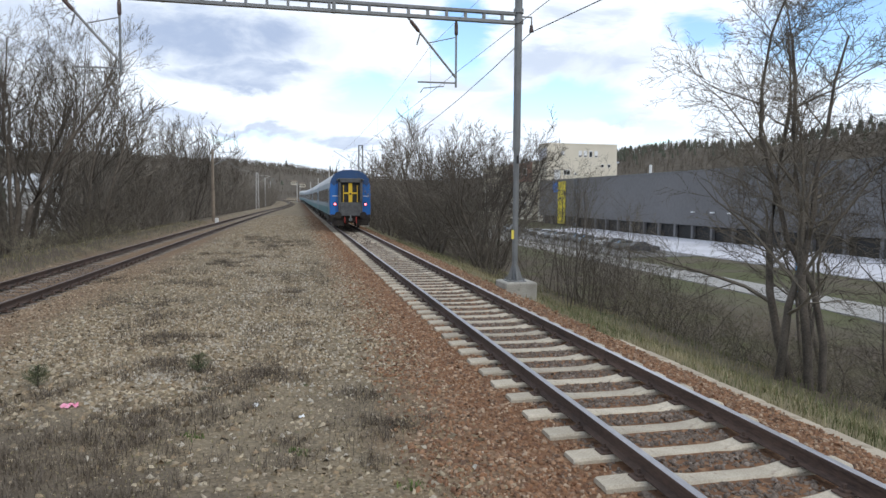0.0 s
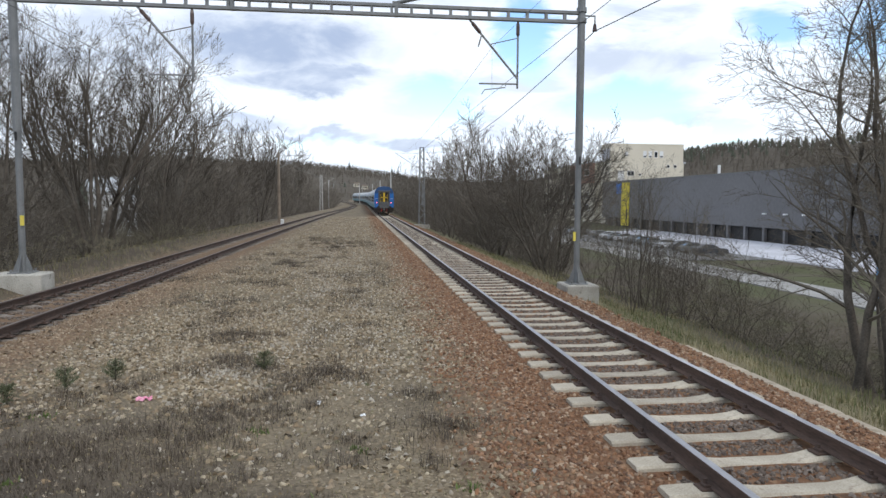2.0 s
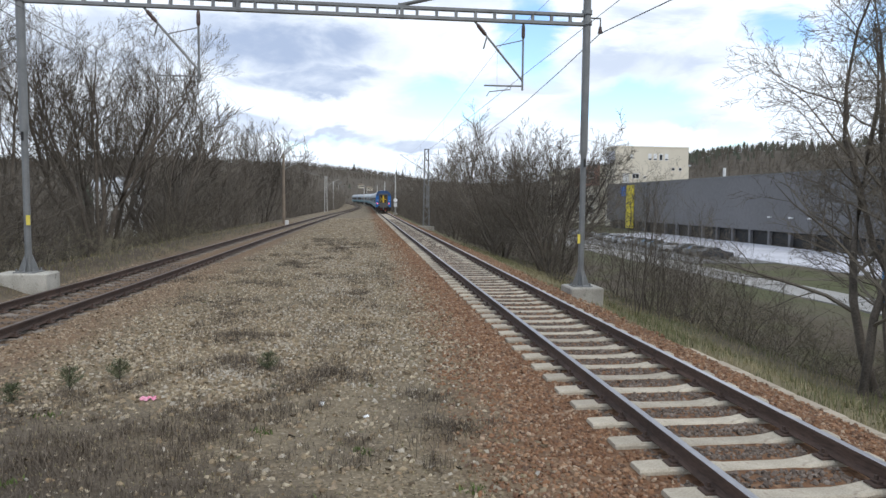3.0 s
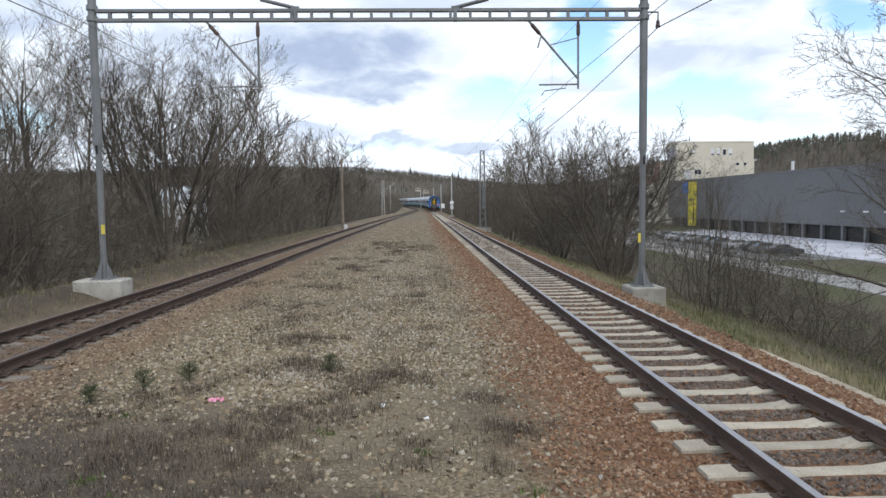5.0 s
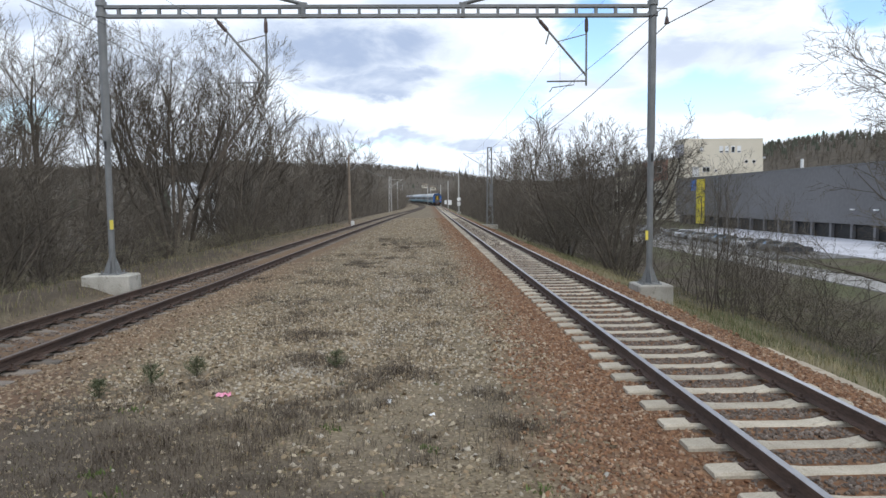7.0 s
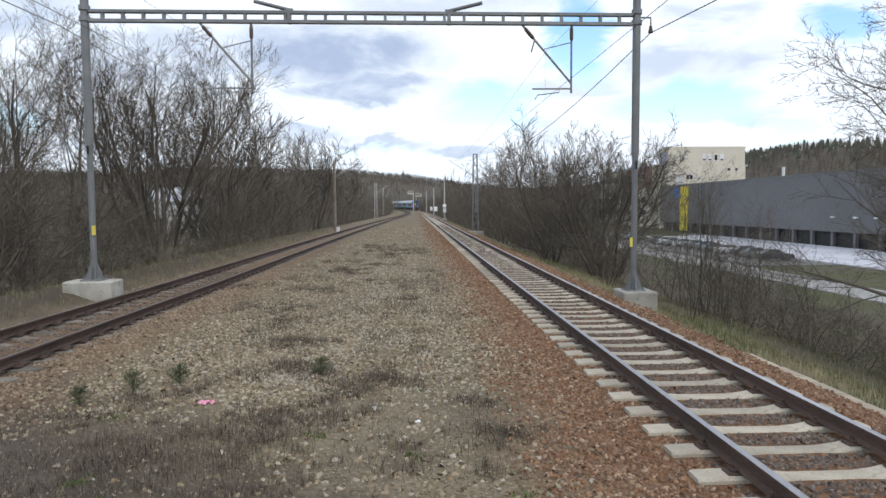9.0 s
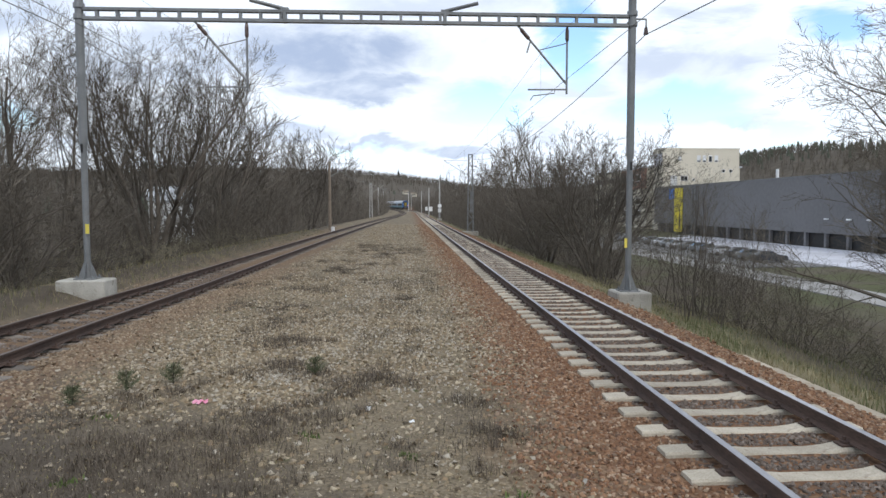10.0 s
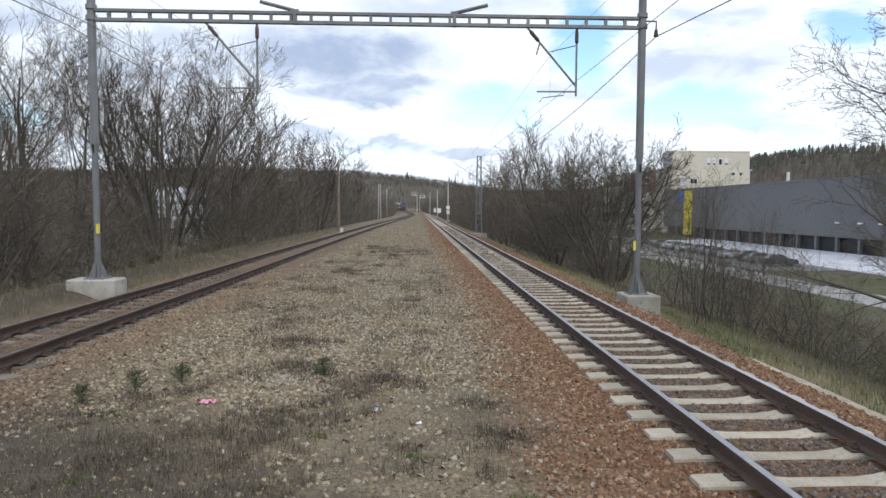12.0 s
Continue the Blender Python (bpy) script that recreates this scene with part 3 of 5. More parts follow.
def build_coach(tail):
    """A coach with its rear end at the local origin, running towards +y."""
    label = "blue passenger coach at the tail of the train, lit tail lights" if tail else "pale grey-green passenger coach with dark windows"
    c = thing("passenger_coach", label, "railway coach", "coaches of the train")
    L, sec = 26.3, coach_section()
    k = len(sec)
    body = Shape()
    for y in (0.0, L):
        body.v += [(x, y, z) for x, z in sec]
    for i in range(k - 1):
        roof = 2 <= i <= k - 4
        body.add([], [])
        body.f.append((i, i + 1, k + i + 1, k + i))
        body.mi.append(1 if roof else 0)
    body.f.append((k - 1, 0, k, 2 * k - 1)); body.mi.append(2)
    body.f.append(tuple(range(k))); body.mi.append(3)
    body.f.append(tuple(range(2 * k - 1, k - 1, -1))); body.mi.append(3)
    part("body", body, [M_PALE, M_ROOF, M_GEAR, M_BLUE], c)
    for side in (-1, 1):
        st = Shape().box(side * 1.405 - 0.012, 0.02, 1.02, side * 1.405 + 0.012, L - 0.02, 1.55)
        part("lower_stripe", st, M_STRIPE, c)
        bd = Shape().box(side * 1.402 - 0.012, 2.6, 1.85, side * 1.402 + 0.012, L - 2.6, 2.9)
        part("window_band", bd, M_HALL, c)
        if tail:
            bl = Shape().box(side * 1.408 - 0.012, 0.02, 1.56, side * 1.408 + 0.012, 0.7, 2.9)
            part("blue_corner_panel", bl, M_BLUE, c)
        for i in range(11):
            y0 = 2.95 + i * 1.9
            win = Shape().box(side * 1.412 - 0.012, y0, 1.95, side * 1.412 + 0.012, y0 + 1.35, 2.85)
            part("window", win, M_GLASS, c)
        for y0 in (0.75, L - 1.75):
            dr = Shape().box(side * 1.42 - 0.015, y0, 1.05, side * 1.42 + 0.015, y0 + 0.95, 2.95, bev=0.004)
            d = part("door", dr, M_PALE, c)
            part("door_window", Shape().box(side * 1.437 - 0.006, y0 + 0.22, 1.95, side * 1.437 + 0.006, y0 + 0.73, 2.75), M_GLASS, d)
    for yb in (3.7, 22.7):
        bg = Shape().box(-1.15, yb - 1.7, 0.42, -1.0, yb + 1.7, 0.72, bev=0.03).box(1.0, yb - 1.7, 0.42, 1.15, yb + 1.7, 0.72, bev=0.03)
        bg.box(-1.0, yb - 0.25, 0.45, 1.0, yb + 0.25, 0.9)
        bogie = part("bogie", bg, M_GEAR, c)
        for yw in (yb - 1.25, yb + 1.25):
            ws = Shape().tube([(-0.8, yw, 0.46), (0.8, yw, 0.46)], 0.08, 8)
            for sx_ in (-0.76, 0.76):
                ws.disc((sx_, yw, 0.46), (1, 0, 0), 0.46, 0.13, 20)
            part("wheelset", ws, M_GEAR, bogie)
    part("underfloor_gear", Shape().box(-1.2, 6.6, 0.45, 1.2, 11.5, 1.0, bev=0.05).box(-1.1, 12.6, 0.5, 1.1, 19.5, 1.0, bev=0.05), M_GEAR, c)
    # the end: dark roof cap, gangway, lights, buffers, coupling
    cap = Shape()
    outer, inner = coach_section(0.015), [(x * 0.82, 2.9 + (z - 2.9) * 0.35) for x, z in coach_section()]
    idx = range(2, k - 2)
    cap.v = [(outer[i][0], -0.03, outer[i][1]) for i in idx] + [(inner[i][0], -0.03, inner[i][1]) for i in idx]
    q = len(list(idx))
    cap.f = [(i, i + 1, q + i + 1, q + i) for i in range(q - 1)]
    cap.mi = [0] * len(cap.f)
    if tail:
        part("roof_end_panel", cap, M_DARKBLUE, c)
    gw = Shape()
    for x0, x1, z0, z1 in ((-0.84, -0.66, 1.05, 3.55), (0.66, 0.84, 1.05, 3.55), (-0.84, 0.84, 3.30, 3.58)):
        gw.box(x0, -0.32, z0, x1, -0.002, z1, bev=0.04)
    gw.box(-0.95, -0.20, 3.42, 0.95, -0.01, 3.54, bev=0.03)
    part("gangway_bellows", gw, M_GANGWAY, c)
    part("end_door", Shape().box(-0.66, -0.10, 1.05, 0.66, -0.012, 3.30), M_RUBBER, c)
    part("gangway_footplate", Shape().box(-0.72, -0.36, 0.98, 0.72, 0.0, 1.9, bev=0.03), M_GANGWAY, c, "worn dark grey footplate")
    if tail:
        yb = Shape().box(-0.13, -0.20, 1.92, 0.13, -0.11, 3.25)
        yb.box(-0.50, -0.19, 2.50, 0.50, -0.12, 2.60)
        for x in (-0.50, 0.46):
            yb.box(x, -0.18, 1.92, x + 0.04, -0.12, 3.1)
        part("yellow_barrier", yb, M_COACHYELLOW, c)
        part("barrier_handle", Shape().disc((0, -0.22, 2.5), (0, 1, 0), 0.07, 0.05, 12), M_RUBBER, c)
        for sx_ in (-1.06, 1.06):
            lamp = part("tail_light", Shape().disc((sx_, -0.04, 1.78), (0, 1, 0), 0.08, 0.06, 16), M_TAIL, c, "glowing pinkish red tail light")
            part("light_rim", Shape().disc((sx_, -0.015, 1.78), (0, 1, 0), 0.14, 0.03, 16), M_RUBBER, lamp)
            part("marking_bar", Shape().box(sx_ - 0.18, -0.012, 2.33, sx_ + 0.22, -0.002, 2.37), M_WHITE, c)
    hb = Shape().box(-1.40, -0.06, 0.55, 1.40, 0.3, 1.06, bev=0.02)
    part("headstock", hb, M_GEAR, c)
    for sx_ in (-0.875, 0.875):
        bf = Shape().tube([(sx_, 0, 1.02), (sx_, -0.42, 1.02)], 0.11, 10)
        bf.disc((sx_, -0.45, 1.02), (0, 1, 0), 0.24, 0.06, 18)
        part("buffer", bf, M_GEAR, c)
        hs = Shape().tube([(sx_ * 0.45, -0.05, 0.95), (sx_ * 0.45, -0.25, 0.75), (sx_ * 0.45, -0.28, 0.45)], 0.03, 6)
        part("brake_hose", hs, M_RUBBER, c)
        part("hose_head", Shape().box(sx_ * 0.45 - 0.025, -0.33, 0.45, sx_ * 0.45 + 0.025, -0.25, 0.9), M_RED, c)
        part("step", Shape().box(sx_ - 0.42, -0.08, 0.28, sx_ + 0.42, 0.25, 0.62, bev=0.02), M_GEAR, c)
    ck = Shape().tube([(0, 0, 1.0), (0, -0.35, 1.0), (0, -0.4, 0.8), (0, -0.36, 0.6)], 0.05, 6).disc((0, -0.37, 0.72), (0, 1, 0), 0.12, 0.06, 10)
    part("coupling", ck, M_STEEL, c)
    for yr in (3.0, 19.0):
        part("roof_vent", Shape().box(-0.5, yr, 4.1, 0.5, yr + 3.0, 4.24, bev=0.04), M_ROOF, c)
    return c


coaches = [build_coach(True), build_coach(False)]
for i in range(2, 8):
    coaches.append(copy_thing(coaches[1], Matrix.Identity(4)))


# ---- overhead line ----
GANTRY_Y = 18.0


def post_shape(h, r=0.105):
    s = Shape()
    s.tube([(0, 0, 0), (0, 0, h * 0.42), (0, 0, h * 0.44), (0, 0, h)], [r * 0.76, r * 0.76, r, r], 14)
    return s


def build_foundation(x, y, w, d, z0, z1, label):
    f = new("mast_foundation", Shape().box(-w / 2, -d / 2, z0, w / 2, d / 2, z1, bev=0.035).data("mast_foundation", M_FOOT))
    f.matrix_basis = pose(x, y, 0)
    tagged(f, label, "concrete footing", "mast footings")


def build_gantry():
    g = thing("catenary_gantry", "grey steel gantry across both tracks with hanging contact wire arms", "catenary gantry", at=pose(0, GANTRY_Y, 0))
    xl, xr, zf_l, zf_r = -8.42, 6.02, 0.31, -0.11
    for x, zf in ((xl, zf_l), (xr, zf_r)):
        p = part("post", post_shape(8.4 - zf), M_STEEL, g, smooth=False)
        p.matrix_basis = pose(x, 0, zf)
        part("base_plate", Shape().box(-0.26, -0.26, 0.0, 0.26, 0.26, 0.03), M_STEEL, p)
        for a in (-0.2, 0.2):
            for b in (-0.2, 0.2):
                part("bolt", Shape().tube([(a, b, 0.03), (a, b, 0.10)], 0.025, 6), M_STEEL, p)
        part("yellow_plate", Shape().box(0.03 if x < 0 else -0.15, -0.125, 1.2, 0.12 if x < 0 else -0.08, -0.105, 1.45), M_YELLOW, p, "small yellow warning plate")
        part("number_plate", Shape().box(-0.03, -0.118, 3.3, 0.03, -0.104, 3.52), M_RUBBER, p, "small dark plate with a pale bar")
        for dx, dy in ((1, 0), (-1, 0), (0, -1)):
            gs = Shape().add([(dx * 0.07 - dy * 0.01, dy * 0.07 - dx * 0.01, 0.03), (dx * 0.25 - dy * 0.01, dy * 0.25 - dx * 0.01, 0.03), (dx * 0.07 - dy * 0.01, dy * 0.07 - dx * 0.01, 0.5),
                              (dx * 0.07 + dy * 0.01, dy * 0.07 + dx * 0.01, 0.03), (dx * 0.25 + dy * 0.01, dy * 0.25 + dx * 0.01, 0.03), (dx * 0.07 + dy * 0.01, dy * 0.07 + dx * 0.01, 0.5)],
                             [(0, 1, 2), (5, 4, 3), (0, 3, 4, 1), (1, 4, 5, 2), (2, 5, 3, 0)])
            part("base_gusset", gs, M_STEEL, p)
        for zc in (7.02, 7.30):
            part("collar", Shape().tube([(0, 0, zc - zf), (0, 0, zc + 0.12 - zf)], 0.14, 12), M_STEEL, p)
    for zc, hh in ((7.285, 0.04), (7.045, 0.042)):
        part("beam_chord", Shape().box(xl + 0.1, -0.07, zc - hh, xr - 0.1, 0.07, zc + hh, bev=0.012), M_STEEL, g)
    x = xl + 0.45
    while x < xr - 0.3:
        part("batten", Shape().box(x - 0.035, -0.055, 7.08, x + 0.035, 0.055, 7.25), M_STEEL, g)
        x += 0.52
    for x, out_by in ((-3.19, -0.9), (0.99, 0.88)):
        part("splice_plate", Shape().box(x - 0.045, -0.085, 7.0, x + 0.045, 0.085, 7.33), M_STEEL, g)
        part("stub_arm", Shape().tube([(x, 0, 7.35), (x + out_by, 0, 7.57)], 0.05, 6).box(x - 0.1, -0.06, 7.32, x + 0.1, 0.06, 7.38), M_STEEL, g)
    for xa in (4.26, -4.18):
        sgn = -1
        hang = part("dropper_tube", Shape().tube([(xa, 0, 7.02), (xa, 0, 5.22)], 0.028, 8), M_STEEL, g)
        part("insulator", Shape().tube([(xa, 0, 6.98), (xa, 0, 6.9), (xa, 0, 6.88), (xa, 0, 6.66), (xa, 0, 6.6)], [0.03, 0.045, 0.05, 0.05, 0.03], 10), M_INSUL, hang)
        arm = part("bracket_tube", Shape().tube([(xa + sgn * 1.32, 0, 7.0), (xa, 0, 5.48)], 0.03, 8), M_STEEL, g)
        d = Vector((-sgn * 1.32, 0, -1.52)).normalized()
        o = Vector((xa + sgn * 1.32, 0, 7.0))
        part("insulator", Shape().tube([o + d * 0.1, o + d * 0.14, o + d * 0.42, o + d * 0.46], [0.03, 0.05, 0.05, 0.03], 10), M_INSUL, arm)
        part("tie_rod", Shape().tube([(xa + sgn * 0.80, 0, 6.36), (xa, 0, 6.56)], 0.014, 6), M_STEEL, g)
        part("registration_tube", Shape().tube([(xa + sgn * 1.05, 0, 5.33), (xa, 0, 5.34)], 0.022, 8), M_STEEL, g)
        part("steady_arm", Shape().tube([(xa + sgn * 0.32, 0, 5.32), (xa + sgn * 0.33, 0, 5.24), (xa + sgn * 0.9, 0, 5.17), (xa + sgn * 0.98, 0, 5.05)], 0.014, 6), M_STEEL, g)
        part("messenger_clamp", Shape().tube([(xa + sgn * 1.0, 0, 6.58), (xa + sgn * 1.08, 0, 6.30)], 0.02, 6), M_STEEL, g)
    out = part("feeder_bracket", Shape().tube([(xr, 0, 7.22), (xr + 0.38, 0, 7.22), (xr + 0.38, 0, 6.98)], 0.025, 6), M_STEEL, g)
    part("insulator", Shape().tube([(xr + 0.38, 0, 7.0), (xr + 0.38, 0, 6.82)], [0.04, 0.07], 8), M_INSUL, out)


build_foundation(-8.46, GANTRY_Y, 1.24, 0.8, -0.6, 0.31, "square weathered concrete footing under a gantry post")
build_foundation(6.08, GANTRY_Y + 0.05, 0.92, 1.0, -0.9, -0.11, "square weathered concrete footing under a gantry post")
build_gantry()


def sagging(points, sag, steps=12):
    out = []
    for a, b in zip(points, points[1:]):
        a, b = Vector(a), Vector(b)
        for i in range(steps):
            t = i / steps
            out.append(a.lerp(b, t) - Vector((0, 0, sag * 4 * t * (1 - t))))
    return out + [Vector(points[-1])]


MAST_YS = [-36.0, 18.0, 66.0, 125.0, 185.0, 245.0, 310.0]


def build_wires():
    for line, xa, name in ((right_x, 4.26 - 1.0, "right"), (left_x, -4.18 - 1.0, "left")):
        off = xa - line(GANTRY_Y)
        w = thing("overhead_wire", "thin contact wire and messenger wire hung above a track", "overhead wire")
        zig = [off, off + 0.3]
        con = [(line(y) + zig[i % 2] * (1 if y == 18.0 else 0.4), y, 5.06) for i, y in enumerate(MAST_YS)]
        mes = [(line(y) + zig[i % 2] * (1 if y == 18.0 else 0.4), y, 6.30) for i, y in enumerate(MAST_YS)]
        part("contact_wire", Shape().tube(sagging(con, 0.03), 0.0065, 4), M_WIRE, w)
        ms = sagging(mes, 0.55)
        part("messenger_wire", Shape().tube(ms, 0.0045, 4), M_WIRE, w)
        for p in ms[3::3]:
            if p.z > 5.2:
                part("dropper", Shape().tube([p, (p.x, p.y, 5.07)], 0.003, 3), M_WIRE, w)
    f = thing("feeder_cable", "dark feeder cable strung along the outer side of the masts", "cable")
    part("cable", Shape().tube(sagging([(7.4, -36, 7.0), (6.40, 18, 6.82), (6.4, 66, 6.9), (6.4, 125, 7.0), (6.4, 185, 7.0), (5.5, 245, 7.0)], 1.1), 0.013, 5), M_WIRE, f)
    f = thing("feeder_cable", "dark feeder cable strung along the outer side of the masts", "cable")
    part("cable", Shape().tube(sagging([(-9.0, -36, 6.9), (-8.95, 17.8, 6.85), (-7.4, 66, 6.4), (-8, 125, 6.8), (-8, 185, 7.0)], 0.5), 0.013, 5), M_WIRE, f)


build_wires()


def build_lattice_mast(x, y, h, cabinet, steel):
    m = thing("lattice_mast", "grey steel lattice catenary mast beside the track", "catenary mast", "catenary masts", at=pose(x, y, -0.35 + rise(y)))
    a0, a1 = 0.28, 0.18
    for i in (-1, 1):
        for j in (-1, 1):
            part("leg", Shape().tube([(i * a0, j * a0, 0), (i * a1, j * a1, h)], 0.05, 5), steel, m)
    n = 12
    for k in range(n):
        t0, t1 = k / n, (k + 1) / n
        w0, w1 = a0 + (a1 - a0) * t0, a0 + (a1 - a0) * t1
        s = 1 if k % 2 else -1
        br = Shape()
        for j in (-1, 1):
            br.tube([(-s * w0, j * w0, h * t0), (s * w1, j * w1, h * t1)], 0.022, 4)
            br.tube([(j * w0, -s * w0, h * t0), (j * w1, s * w1, h * t1)], 0.022, 4)
        part("brace", br, steel, m)
    part("cap", Shape().box(-0.22, -0.22, h, 0.22, 0.22, h + 0.06), steel, m)
    if cabinet:
        part("cable_cover", Shape().box(-0.05, -0.36, 1.9, 0.28, -0.24, 4.1), steel, m)
    sg = 1 if x < 0 else -1
    part("cantilever", Shape().tube([(0, 0, h * 0.72), (sg * 2.6, 0, h * 0.93)], 0.022, 6).tube([(0, 0, h * 0.93), (sg * 2.6, 0, h * 0.93)], 0.013, 6), steel, m)
    build_foundation(x, y, 1.5, 1.2, -0.6, -0.2, "concrete footing of a lattice mast")


build_lattice_mast(6.1, 65.5, 7.6, True, M_STEEL)
build_lattice_mast(-7.6, 138, 7.4, False, M_POLE)


def build_pole(x, y, h, mat, label, arm):
    p = thing("catenary_pole", label, "catenary pole", "catenary poles", at=pose(x, y, -0.35 + rise(y)))
    part("shaft", Shape().tube([(0, 0, 0), (0, 0, h * 0.5), (0, 0, h)], [0.16, 0.14, 0.11], 10), mat, p)
    if arm:
        part("cantilever", Shape().tube([(0, 0, h * 0.78), (arm, 0, h * 0.96)], 0.04, 6).tube([(0, 0, h * 0.96), (arm, 0, h * 0.96)], 0.022, 5), M_STEEL, p)
    return p


build_pole(-7.75, 67, 7.1, M_WOODPOLE, "slim rust-brown catenary pole at the edge of the woods", 2.4)
for x, y in ((6.0, 128), (5.9, 190), (5.0, 250), (0.2, 262), (-8.4, 190), (-9.2, 250), (1.5, 320), (-13, 330)):
    build_pole(x, y, 7.8, M_POLE, "slim pale grey catenary pole beside the distant track", -2.4 if x > 0 else 2.4)

km = thing("marker_post", "short white marker stone beside the far track", "marker post", at=pose(-7.35, 66, -0.35))
part("stone", Shape().box(-0.16, -0.1, 0, 0.16, 0.1, 0.62, bev=0.05), M_WHITE, km)
sg = thing("trackside_sign", "round and rectangular white signs on a pole", "railway sign", at=pose(6.0, 127.6, -0.35))
part("sign_pole", Shape().tube([(0, 0, 0), (0, 0, 3.2)], 0.05, 8), M_STEEL, sg)
part("round_plate", Shape().disc((0, -0.08, 2.75), (0, 1, 0), 0.38, 0.04, 20), M_WHITE, sg)
part("lower_plate", Shape().box(-0.3, -0.1, 1.5, 0.3, -0.06, 2.25), M_WHITE, sg)
part("sign_footing", Shape().box(-0.4, -0.4, 0, 0.4, 0.4, 0.35, bev=0.04), M_FOOT, sg)
for x, y, s in ((5.9, 175, 1.0), (5.6, 205, 0.8)):
    sb = thing("trackside_board", "white rectangular board on short legs beside the track", "railway sign", "trackside boards", at=pose(x, y, -0.35))
    part("board", Shape().box(-0.45 * s, -0.04, 1.4, 0.45 * s, 0.04, 2.6, bev=0.01), M_WHITE, sb)
    for k in (-0.3, 0.3):
        part("leg", Shape().tube([(k, 0.02, 0), (k, 0.02, 1.5)], 0.05, 6), M_STEEL, sb)


# ---- kerb along the bank ----
kerb_slab = Shape().box(-0.14, -0.48, -0.42, 0.14, 0.48, 0.0, bev=0.025).data("kerb_slab", M_KERB)
kerb = thing("kerb", "weathered concrete edging along the ballast shoulder", "kerb", kind="structure")
rnd = random.Random(8)
for i in range(130):
    k = part("slab", kerb_slab, None, kerb)
    k.matrix_basis = pose(5.72 + rnd.uniform(-.015, .015), -6 + i * 0.985, -0.345 - 0.11 * smooth(9.5, 15, -6 + i * 0.985) + rise(-6 + i * 0.985) + rnd.uniform(-.02, .012), rnd.uniform(-.5, .5), rnd.uniform(-2, 2), rnd.uniform(-.6, .6))


# ---- hall, block and yard beyond the bank ----
YARD = -5.07
HX = 72.5


def build_yard():
    s = Shape().box(40.5, 78, YARD - 0.4, 51.8, 210, YARD + 0.05)
    tagged(new("car_park", s.data("car_park", material("worn_asphalt", (0.12, 0.12, 0.12), (0.22, 0.215, 0.21), 0.2, 0.9, fine=3.0))), "worn grey asphalt of a car park", "car park", kind="structure")
    s = Shape().box(52, 20, YARD - 0.4, HX - 0.1, 210, YARD + 0.06)
    tagged(new("yard", s.data("yard", material("pale_yard_surface", (0.42, 0.42, 0.45), (0.60, 0.60, 0.64), 0.12, 0.85, fine=2.0))), "pale concrete yard in front of the hall", "yard", kind="structure")
    s = Shape().box(34.5, 20, YARD - 0.4, 39.5, 210, YARD + 0.05)
    tagged(new("road", s.data("road", material("pale_road_surface", (0.30, 0.29, 0.27), (0.45, 0.43, 0.40), 0.15, 0.9, fine=3.0))), "pale access road in the valley below the line", "road", kind="structure")


def build_hall():
    h = thing("hall", "long dark grey industrial hall with a yellow corner strip", "industrial hall", at=pose(HX, 0, YARD))
    y0, y1, hz = 20.0, 194.0, 12.7
    part("wall", Shape().box(0, y0, 2.6, 60, y1, hz), M_HALL, h)
    # black block paints the shade inside the open docks behind the columns
    part("plinth", Shape().box(0.8, y0 + 1, 0, 59, y1 - 1, 2.6), M_RUBBER, h)
    part("parapet", Shape().box(-0.08, y0, hz, 0.3, y1, hz + 0.25), M_STEEL, h)
    part("roof", Shape().box(0.3, y0, hz, 60, y1, hz + 0.12), M_HALL, h)
    for y in np.arange(y0 + 3, y1 - 2, 6.0):
        part("dock_column", Shape().box(0.1, y - 0.3, 0, 0.7, y + 0.3, 2.6), M_HALL, h)
    part("sign_strip", Shape().box(-0.25, 173.8, 0.6, 0.0, 178.8, hz - 0.4), M_SIGNYELLOW, h, "tall yellow sign strip")
    part("sign_panel", Shape().box(-0.27, 179.0, hz - 3.4, 0.0, 182.6, hz - 0.5), M_BLUEPAINT, h, "blue sign panel")
    for y in (167.5, 166.0):
        part("downpipe", Shape().tube([(-0.15, y, 0), (-0.15, y, hz)], 0.14, 6), M_STEEL, h)
    part("roof_vent", Shape().tube([(2.5, 133, hz), (2.5, 133, hz + 2.2)], 0.3, 8), M_WHITE, h)
    for y in (112, 106, 101):
        part("wall_light", Shape().box(-0.35, y, 5.0, 0.0, y + 0.9, 5.25), M_WHITE, h)


